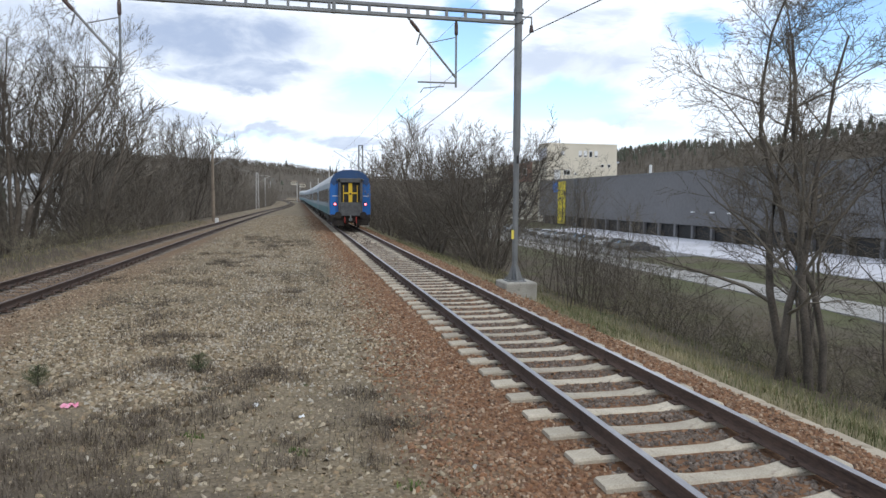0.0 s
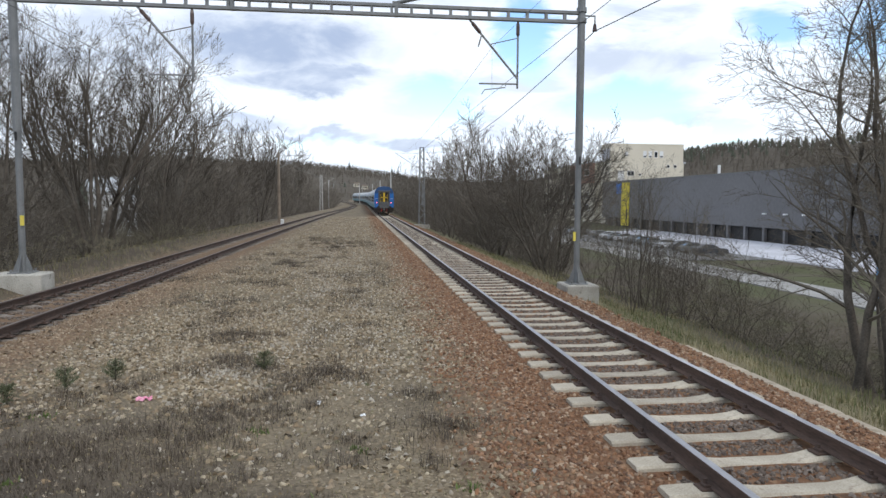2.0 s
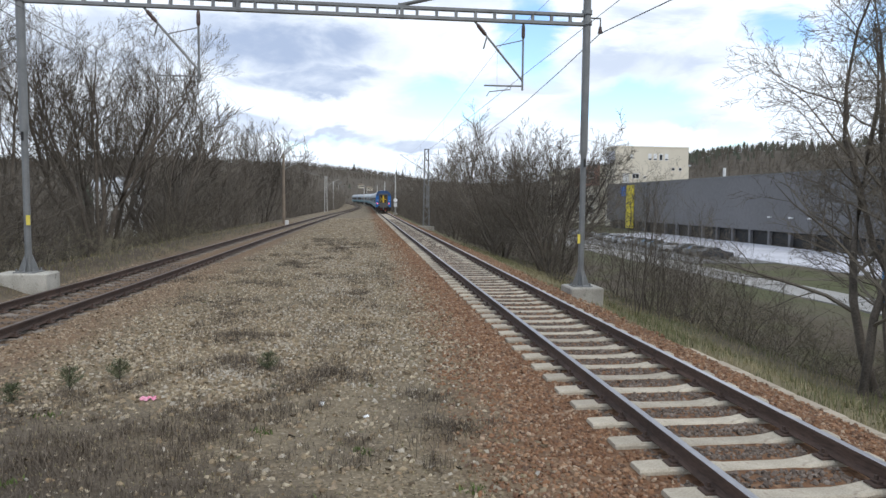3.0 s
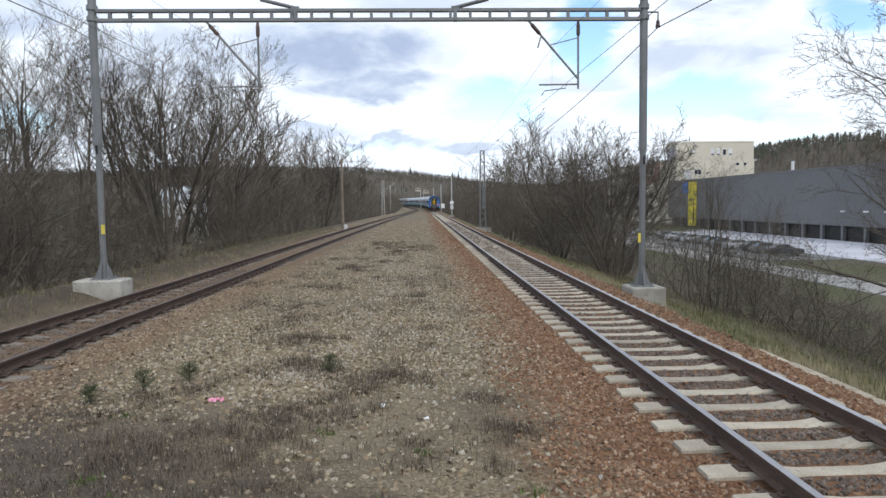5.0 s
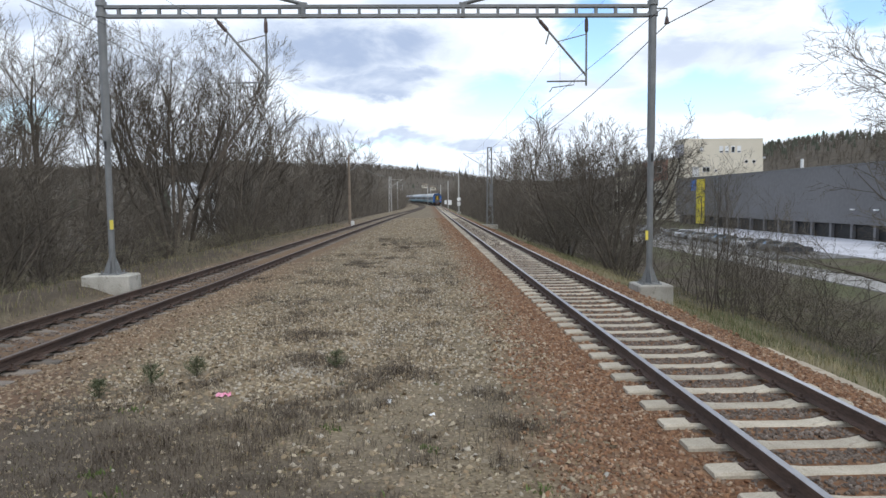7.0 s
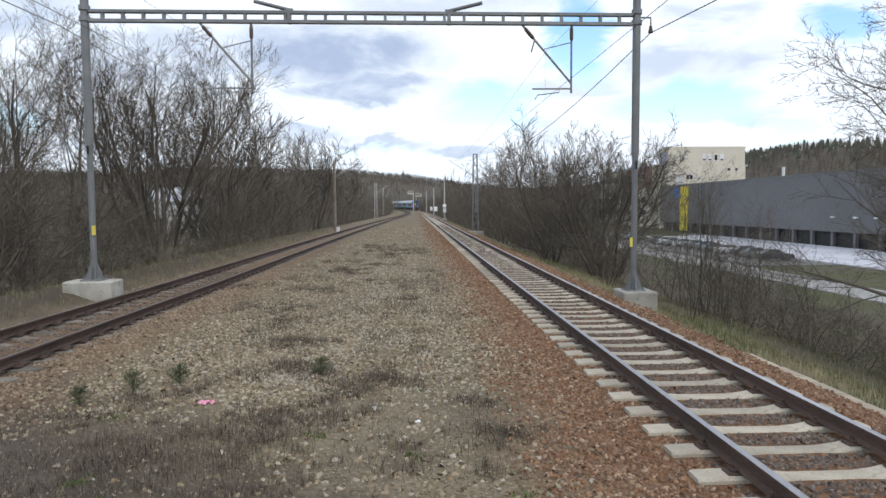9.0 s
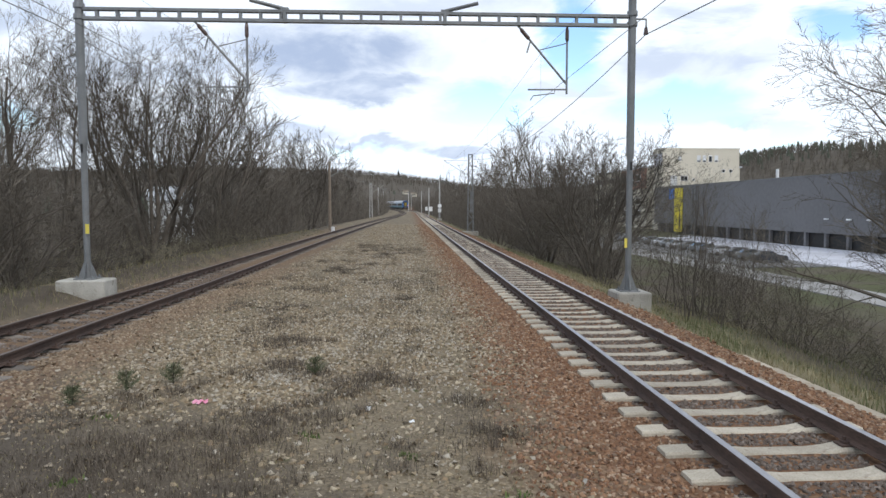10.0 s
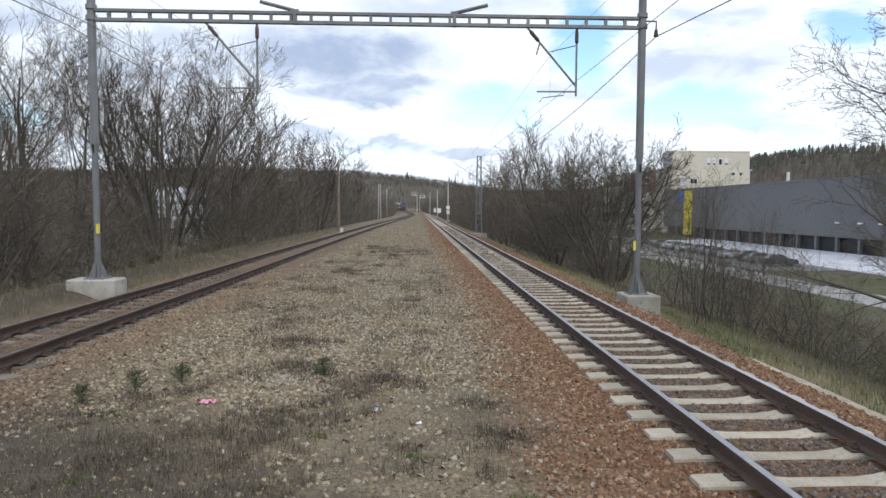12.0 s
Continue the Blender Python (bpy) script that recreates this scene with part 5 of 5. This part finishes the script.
def build_spruce(x, y, h, seed):
    """A tall spruce: a straight trunk with whorls of drooping boughs, each edged with hanging sprays."""
    r = random.Random(seed)
    t = thing("spruce", "tall dark spruce standing above the leafless woods", "conifer", "single spruces", at=pose(x, y, ground_z(x, y) - 0.1))
    part("trunk", Shape().tube([(0, 0, 0), (0, 0, h)], [0.018 * h, 0.03], 6), M_BARK, t)
    c = Shape()
    for i in range(26):
        z, ln = h * (0.18 + 0.8 * i / 26), h * 0.2 * (1.02 - i / 26)
        for q in range(9):
            a, k = r.uniform(0, 6.28), ln * r.uniform(0.6, 1.15)
            d = Vector((math.cos(a), math.sin(a), r.uniform(-0.35, 0.05)))
            n = Vector((-d.y, d.x, 0)) * k * 0.22
            o = Vector((0, 0, z))
            c.add([o, o + d * k * 0.6 + n, o + d * k, o + d * k * 0.6 - n, o + d * k * 0.6 - Vector((0, 0, k * 0.28))], [(0, 1, 4), (1, 2, 4), (2, 3, 4), (3, 0, 4), (0, 3, 2, 1)])
    tagged(part("boughs", c, M_SPRUCE, t, "dark green drooping boughs"), kind="stuff")


M_SPRUCE = material("spruce_needles", (0.025, 0.036, 0.022), (0.055, 0.07, 0.042), 0.4, 0.95, bump=0, where="Position")
for i, (x, y, h) in enumerate(((-22.3, 250, 17), (-25.5, 252, 14), (-36, 240, 12.5), (-13.0, 930, 16), (-5, 925, 11), (45, 930, 15), (48, 925, 12), (54, 940, 16))):
    build_spruce(x, y, h, 90 + i)
for x, y, turn in ((-2.6, 690, 15), (5.6, 676, -25)):
    build_house(x, y, ground_z(x, y) - 0.3, 5.2, 4.6, 3.0, turn, M_CREAM, M_WOODPOLE, "small pale house on the far wooded slope")
build_house(-34.5, 100.0, ground_z(-34.5, 100), 5.5, 6.0, 6.2, 12, M_WHITE, M_ROOF, "white-walled house half hidden behind the leafless thicket")


# ---- loose stones, weeds and litter on the ground ----
def stones_mesh(name, spots, mat, seed, corners=8):
    """Angular stones, each a warped box or octahedron, in one mesh. spots: rows of x, y, z, size."""
    r = np.random.RandomState(seed)
    sp = np.array(spots)
    n = len(sp)
    if corners == 8:
        base = np.array([(x, y, z) for z in (-1, 1) for y in (-1, 1) for x in (-1, 1)], float)
        faces = np.array([(4, 5, 7, 6), (0, 1, 5, 4), (2, 6, 7, 3), (0, 4, 6, 2), (1, 3, 7, 5)])
    else:
        base = np.array([(-1, -1, -0.7), (1, -1, -0.7), (1, 1, -0.7), (-1, 1, -0.7), (-0.4, 0, 1), (0.5, 0, 0.9)], float)
        faces = np.array([(0, 1, 5), (0, 5, 4), (1, 2, 5), (2, 3, 4), (2, 4, 5), (3, 0, 4)])
    k = len(base)
    v = base[None] * r.uniform(0.35, 1.2, (n, k, 3)) * r.uniform(0.6, 1.2, (n, 1, 3))
    if corners == 8:
        v[:, 4:, :2] *= r.uniform(0.45, 0.95, (n, 1, 1))
    q = r.normal(size=(n, 4)) * np.array([1.0, 0.22, 0.22, 1.0])
    q /= np.linalg.norm(q, axis=1)[:, None]
    w, x, y, z = q.T
    rot = np.stack([np.stack([1 - 2 * (y * y + z * z), 2 * (x * y - w * z), 2 * (x * z + w * y)], 1),
                    np.stack([2 * (x * y + w * z), 1 - 2 * (x * x + z * z), 2 * (y * z - w * x)], 1),
                    np.stack([2 * (x * z - w * y), 2 * (y * z + w * x), 1 - 2 * (x * x + y * y)], 1)], 1)
    v = np.einsum('nij,nkj->nki', rot, v) * (sp[:, 3] * 0.5)[:, None, None]
    v[:, :, 2] *= 0.8
    v += sp[:, None, :3]
    f = (faces[None] + (np.arange(n) * k)[:, None, None]).reshape(-1, faces.shape[1])
    me = bpy.data.meshes.new(name)
    me.vertices.add(n * k)
    me.vertices.foreach_set("co", v.reshape(-1))
    m = faces.shape[1]
    me.loops.add(f.size)
    me.loops.foreach_set("vertex_index", f.reshape(-1).astype(np.int32))
    me.polygons.add(len(f))
    me.polygons.foreach_set("loop_start", (np.arange(len(f)) * m).astype(np.int32))
    me.update(calc_edges=True)
    me.materials.append(mat)
    return me


def sleeper_under(x, y, line, first):
    """True where a sleeper's top or a rail lies at this place."""
    d = abs(((y - first) / SLEEPER_STEP + 0.5) % 1.0 - 0.5) * SLEEPER_STEP
    u = abs(x - line(y))
    return (u < 1.24 and d < 0.15) or abs(u - 0.7535) < 0.085


M_RUST = island_material("rusty_ballast_stones", [(0.10, 0.056, 0.035), (0.27, 0.142, 0.076), (0.17, 0.09, 0.052), (0.33, 0.20, 0.118), (0.22, 0.112, 0.062), (0.12, 0.076, 0.053), (0.42, 0.31, 0.215), (0.19, 0.103, 0.06)])
M_CRIB = island_material("grimy_ballast_stones", [(0.075, 0.058, 0.047), (0.18, 0.142, 0.115), (0.12, 0.092, 0.074), (0.26, 0.215, 0.18)])
M_GRIT = island_material("tan_gravel_stones", [(0.095, 0.07, 0.045), (0.34, 0.268, 0.172), (0.21, 0.16, 0.102), (0.48, 0.405, 0.29), (0.125, 0.093, 0.058), (0.29, 0.21, 0.128), (0.43, 0.385, 0.31), (0.18, 0.142, 0.095)])
M_LEFTROCK = island_material("ochre_ballast_stones", [(0.15, 0.11, 0.074), (0.30, 0.22, 0.145), (0.22, 0.155, 0.10), (0.38, 0.30, 0.21), (0.13, 0.095, 0.066)])


def build_stones():
    r = random.Random(31)
    rust, crib, grit, ochre = [], [], [], []

    def fill(x0, x1, y0, y1, per, lo, hi, take):
        for _ in range(int((x1 - x0) * (y1 - y0) * per)):
            x, y = r.uniform(x0, x1), r.uniform(y0, y1)
            s = r.uniform(lo, hi)
            take(x, y, s)

    def right_bed(x, y, s):
        if sleeper_under(x, y, right_x, -9.3):
            return
        u = x - right_x(y)
        edge = 1.5 + noise.noise(Vector((y * 0.6, 0, 4))) * 0.35 + r.gauss(0, 0.1) - abs(r.gauss(0, 0.35))
        if x < edge:
            return
        (crib if abs(u) < 0.95 else rust).append((x, y, ground_z(x, y) + s * 0.12, s))

    def left_bed(x, y, s):
        u = x - left_x(y)
        if abs(abs(u) - 0.7535) < 0.08 or ((abs(u) < 0.7 or (y < 10.3 and u > 0)) and sleeper_under(x, y, left_x, -9.1)):
            return
        if 2.6 + r.gauss(0, 0.4) < u:
            return
        (crib if abs(u) < 0.9 else ochre).append((x, y, ground_z(x, y) + s * 0.12, s))

    def weedy(x, y):
        return y + 0.9 * x + noise.noise(Vector((x * 0.9, y * 0.9, 3.0))) * 1.6 < 4.7

    def path(x, y, s):
        if weedy(x, y) and r.random() < 0.4:
            return
        if x < -4.2 + r.gauss(0, 0.4) or x > 1.45 + abs(r.gauss(0, 0.35)):
            return
        bare = noise.noise(Vector((x * 0.55, y * 0.4, 9.0)))
        fine = (1 - smooth(8.0, 9.5, y - 0.4 * x)) if x > -1.3 else (1 - smooth(7.0, 8.0, y))
        if bare > 0.15 and r.random() < 0.55 or r.random() < 0.8 * fine:
            return
        grit.append((x, y, ground_z(x, y) + s * 0.08, s))

    fill(0.9, 5.62, 4.3, 13, 620, 0.026, 0.055, right_bed)
    fill(0.9, 5.62, 13, 34, 170, 0.035, 0.065, right_bed)
    fill(0.9, 5.6, 34, 90, 50, 0.05, 0.10, right_bed)
    fill(0.9, 5.62, -8, 4.3, 110, 0.03, 0.065, right_bed)
    fill(5.45, 6.15, 12, 60, 90, 0.035, 0.075, lambda x, y, s: rust.append((x, y, ground_z(x, y) + s * 0.12, s)))
    fill(-5.0, 1.9, -8, 4.3, 130, 0.025, 0.06, path)
    fill(-8.3, -3.6, 7, 26, 190, 0.04, 0.07, left_bed)
    fill(-5.0, 1.9, 4.3, 14, 520, 0.03, 0.085, path)
    fill(-5.0, 1.5, 4.3, 9, 220, 0.01, 0.025, lambda x, y, s: None if weedy(x, y) and r.random() < 0.55 else grit.append((x, y, ground_z(x, y) + s * 0.1, s)))
    fill(-5.0, 1.9, 14, 36, 190, 0.04, 0.08, path)
    fill(-4.6, 1.9, 36, 90, 60, 0.05, 0.10, path)
    for name, sp, mat, lab, c in (("rusty_ballast", rust, M_RUST, "rust-brown angular ballast stones beside the track", 8), ("grimy_ballast", crib, M_CRIB, "grimy dark ballast between the sleepers", 8),
                                  ("path_gravel", grit, M_GRIT, "tan and grey gravel on the path between the tracks", 6), ("ochre_ballast", ochre, M_LEFTROCK, "ochre ballast around the rusty track", 6)):
        tagged(new(name, stones_mesh(name, sp, mat, 5, c)), lab, "ballast", kind="stuff")
    pale = [(r.uniform(-4.5, 1.2), 4.5 + 20 * r.random() ** 1.6, 0, r.uniform(0.02, 0.05)) for _ in range(80)]
    pale += [(-1.83 + r.gauss(0, 0.24), 9.13 + r.gauss(0, 0.17), 0, r.uniform(0.015, 0.045)) for _ in range(340)]
    for _ in range(4200):                       # paler gravel worn to the surface along the middle
        y = 7.6 + 28 * r.random()
        x = -0.35 + r.gauss(0, 0.7) - 0.03 * (y - 8)
        if noise.noise(Vector((x * 0.9, y * 0.5, 12.0))) > -0.1:
            pale.append((x, y, 0, r.uniform(0.02, 0.05)))
    pale = [(x, y, ground_z(x, y) + s * 0.2, s) for x, y, _, s in pale]
    m = island_material("pale_stones", [(0.28, 0.25, 0.20), (0.52, 0.47, 0.39), (0.36, 0.325, 0.265), (0.44, 0.40, 0.335)])
    tagged(new("pale_stones", stones_mesh("pale_stones", pale, m, 9, 8)), "scattered pale stones on the gravel path", "stones", kind="stuff")


build_stones()


def blades(name, spots, mat, label, category, seed, width=0.006, curl=0.5):
    """Thin upright blades or stalks. spots: rows of x, y, height."""
    r = np.random.RandomState(seed)
    vs, fs = [], []
    for x, y, h in spots:
        a, lean = r.uniform(0, 6.28), r.uniform(0.05, curl) * h
        dx, dy = math.cos(a) * lean, math.sin(a) * lean
        px, py = -math.sin(a) * width, math.cos(a) * width
        z = ground_z(x, y) - 0.01
        k = len(vs)
        vs += [(x - px, y - py, z), (x + px, y + py, z), (x + dx * 0.35 + px * 0.8, y + dy * 0.35 + py * 0.8, z + h * 0.6), (x + dx * 0.35 - px * 0.8, y + dy * 0.35 - py * 0.8, z + h * 0.6), (x + dx, y + dy, z + h)]
        fs += [(k, k + 1, k + 2, k + 3), (k + 3, k + 2, k + 4)]
    me = bpy.data.meshes.new(name)
    me.from_pydata(vs, [], fs)
    me.materials.append(mat)
    return tagged(new(name, me), label, category, kind="stuff")


M_STRAW = island_material("dry_straw_grass", [(0.20, 0.17, 0.09), (0.34, 0.29, 0.18), (0.25, 0.21, 0.12), (0.16, 0.15, 0.06), (0.40, 0.35, 0.23)])
M_GRASS = island_material("green_grass", [(0.075, 0.085, 0.035), (0.125, 0.135, 0.06), (0.17, 0.165, 0.08), (0.23, 0.20, 0.12)])
M_WEED = island_material("dead_brown_weeds", [(0.06, 0.048, 0.037), (0.15, 0.122, 0.093), (0.10, 0.08, 0.061), (0.23, 0.19, 0.148)])
M_FRESH = island_material("fresh_green_weeds", [(0.08, 0.115, 0.035), (0.13, 0.17, 0.055)])


def build_weeds():
    r = random.Random(44)
    straw, green, weed, fresh = [], [], [], []
    for _ in range(16000):                      # bank beyond the kerb
        y = 4 + 40 * r.random() ** 1.5
        x = right_x(y) + 2.15 + r.random() ** 1.3 * 5.5
        (green if noise.noise(Vector((x * 0.5, y * 0.5, 1))) > 0.02 else straw).append((x, y, r.uniform(0.06, 0.24)))
    for _ in range(14000):                      # strip behind the far track
        y = 8 + 55 * r.random() ** 1.3
        x = left_x(y) - 1.75 - r.random() ** 1.5 * 4.5
        r.choice((straw, straw, weed, weed, weed, green)).append((x, y, r.uniform(0.05, 0.24)))
    clumps = [(-2.46, 24.7, .5), (-3.36, 15.5, .5), (-2.18, 11.4, .35), (-1.89, 11.4, .3), (-1.44, 7.0, .45), (-1.45, 5.9, .5), (-0.6, 8.84, .3), (0.9, 6.53, .22), (0.74, 7.82, .22),
              (-0.91, 33.4, .6), (-1.31, 27, .5), (-2.32, 41, .7), (-2.53, 6.5, .5), (-1.72, 5.6, .5), (-2.67, 5.9, .5), (-2.43, 13.7, .4), (-0.7, 7.35, .3), (0.0, 6.3, .3), (-2.3, 9.3, .35),
              (-1.3, 9.4, .2), (-1.0, 21, .4), (-3.1, 19, .5), (-0.3, 17, .3), (-2.9, 29, .5), (-1.8, 36, .6), (0.2, 12.5, .25),
              (-1.75, 9.93, 0.30), (-0.79, 8.62, 0.25), (-1.59, 7.48, 0.30), (-1.65, 6.66, 0.30), (-1.26, 9.39, 0.18), (-1.02, 8.12, 0.20), (-3.24, 8.12, 0.25), (-3.95, 7.50, 0.30), (-0.51, 9.03, 0.20), (-2.08, 7.21, 0.30), (-2.98, 8.48, 0.15), (-2.88, 6.48, 0.40), (-2.68, 25.57, 0.30), (-1.08, 32.81, 0.40), (-2.09, 23.76, 0.30), (-2.42, 39.01, 0.40), (0.88, 6.69, 0.12), (-2.24, 11.64, 0.20), (-4.89, 20.34, 0.40)]
    for cx, cy, s in clumps:
        for _ in range(int(15 * s / 0.3)):
            sx_, sy_, tall = cx + r.gauss(0, s), cy + r.gauss(0, s * 0.9), r.uniform(0.05, 0.17)
            for _ in range(r.randrange(15, 60)):
                weed.append((sx_ + r.gauss(0, 0.09), sy_ + r.gauss(0, 0.08), tall * r.uniform(0.4, 1.1)))
    for _ in range(900):                        # ragged patches of dead stalks
        y = 5.0 + 34 * r.random() ** 1.4
        x = r.uniform(-4.4, 0.9)
        if noise.noise(Vector((x * 0.7, y * 0.32, 2.5))) + 0.25 * noise.noise(Vector((x * 2, y * 2, 6))) > 0.12:
            tall = r.uniform(0.04, 0.20) * (1 + 0.02 * y)
            for _ in range(r.randrange(12, 45)):
                weed.append((x + r.gauss(0, 0.10), y + r.gauss(0, 0.10), tall * r.uniform(0.4, 1.1)))
    for _ in range(22000):
        y = 4.4 + 30 * r.random() ** 1.9
        x = r.uniform(-4.8, 1.3)
        if noise.noise(Vector((x * 0.55, y * 0.4, 9.0))) > -0.05 or r.random() < 0.3:
            (weed if r.random() < 0.7 else straw).append((x, y, r.uniform(0.012, 0.05)))
    for _ in range(21000):                      # mat of dead weeds
        y = 4.3 + abs(r.gauss(0, 1.7))
        x = r.uniform(-5.0, 0.6)
        if y + 0.9 * x + noise.noise(Vector((x * 0.9, y * 0.9, 3.0))) * 2.2 < 4.9 and noise.noise(Vector((x * 2.3, y * 2.3, 8.0))) > -0.18:
            weed.append((x, y, r.uniform(0.02, 0.075)))
    for cx, cy in ((-2.2, 11.4), (-1.9, 11.6), (-2.9, 12.5), (-3.3, 10.8), (-1.1, 12.8), (-2.5, 15), (0.2, 11)):
        for _ in range(14):
            weed.append((cx + r.gauss(0, 0.25), cy + r.gauss(0, 0.25), r.uniform(0.15, 0.36)))
    for _ in range(5000):
        weed.append((r.uniform(-5.0, 1.2), r.uniform(-7, 4.4), r.uniform(0.015, 0.06)))
    for _ in range(60):                         # tall dead stalks
        y = 6 + 16 * r.random()
        weed.append((r.uniform(-3.4, 0.6), y, r.uniform(0.2, 0.42)))
    for _ in range(9000):                       # bleached bits of straw
        y = 4.4 + 18 * r.random() ** 1.5
        straw.append((r.uniform(-4.8, 1.5), y, r.uniform(0.015, 0.045)))
    for cx, cy in ((-2.6, 5.3), (-1.9, 5.1), (-2.9, 5.7), (-2.3, 4.9), (-1.0, 6.8), (-0.4, 5.0), (0.0, 6.2), (-3.4, 7.6), (0.9, 5.2), (-1.6, 4.8)):
        for _ in range(34):
            fresh.append((cx + r.gauss(0, 0.07), cy + r.gauss(0, 0.06), r.uniform(0.02, 0.07)))
    blades("dry_grass", straw, M_STRAW, "dry straw-coloured grass tufts", "grass", 1, 0.005, 1.1)
    blades("green_grass", green, M_GRASS, "short green and yellow grass on the bank", "grass", 2, 0.007, 0.8)
    blades("dead_weeds", weed, M_WEED, "dead brown weeds on the gravel path", "weeds", 3, 0.003, 1.3)
    blades("fresh_weeds", fresh, M_FRESH, "small fresh green weeds in the gravel", "weeds", 4, 0.009, 0.9)


build_weeds()


def build_seedling(x, y, h, seed):
    """A small pine: a stem with upturned whorls of needle-covered shoots."""
    r = random.Random(seed)
    t = thing("pine_seedling", "small dark green pine seedling in the gravel", "pine seedling", "pine seedlings", at=pose(x, y, ground_z(x, y)))
    part("stem", Shape().tube([(0, 0, -0.03), (0.01, 0, h)], [0.009, 0.004], 5), M_BARK, t)
    nd = Shape()
    for i in range(40):
        z0 = h * r.uniform(0.02, 0.8)
        a, ln = r.uniform(0, 6.28), h * r.uniform(0.35, 0.62) * (1.25 - z0 / h)
        tip = Vector((math.cos(a) * ln, math.sin(a) * ln, z0 + ln * 0.7))
        o = Vector((0, 0, z0))
        for k in range(26):
            p = o.lerp(tip, (k + 1) / 26)
            d = Vector((r.gauss(0, 1), r.gauss(0, 1), r.gauss(0.5, 0.8))).normalized() * 0.055
            sd = Vector((r.gauss(0, 1), r.gauss(0, 1), 0)).normalized() * 0.0035
            nd.add([p - sd, p + sd, p + d], [(0, 1, 2)])
    part("needles", nd, island_needles, t)


island_needles = island_material("pine_needles", [(0.06, 0.075, 0.035), (0.10, 0.115, 0.06), (0.15, 0.15, 0.09)])
for i, (x, y, h) in enumerate(((-3.13, 8.95, 0.30), (-3.60, 8.60, 0.31), (-4.0, 8.05, 0.26), (-1.30, 9.25, 0.27))):
    build_seedling(x, y, h, 60 + i)


def build_litter():
    r = random.Random(9)
    t = thing("plastic_wrapper", "crumpled pink plastic wrapper lying on the gravel", "litter", at=pose(-2.49, 8.01, ground_z(-2.49, 8.01) - 0.025, 0, 0, 20))
    s = Shape()
    for j in range(4):
        for i in range(6):
            s.v.append((-0.09 + i * 0.036, -0.05 + j * 0.033, 0.03 + r.uniform(0, 0.05)))
    s.f = [(j * 6 + i, j * 6 + i + 1, j * 6 + i + 7, j * 6 + i + 6) for j in range(3) for i in range(5)]
    s.mi = [0] * len(s.f)
    part("film", s, M_PINK, t)
    for x, y in ((0.03, 7.18), (-0.47, 7.67), (-1.62, 17.47), (1.5, 5.5)):
        w = stones_mesh("white_stone", [(0, 0, 0.015, 0.06)], M_WHITE if y > 6 else M_FOOT, int(y * 10), 8)
        o = new("white_stone", w)
        o.matrix_basis = pose(x, y, ground_z(x, y) - 0.005)
        tagged(o, "single pale stone lying on the gravel", "stone", "single pale stones")


build_litter()


# ---- what moves ----
def motions():
    for i, c in enumerate(coaches):
        walk(c, [(t, coach_pose(TRAIN_START + i * COACH + SPEED * t)) for t in np.arange(0, 12.01, 1.0)])


motions()
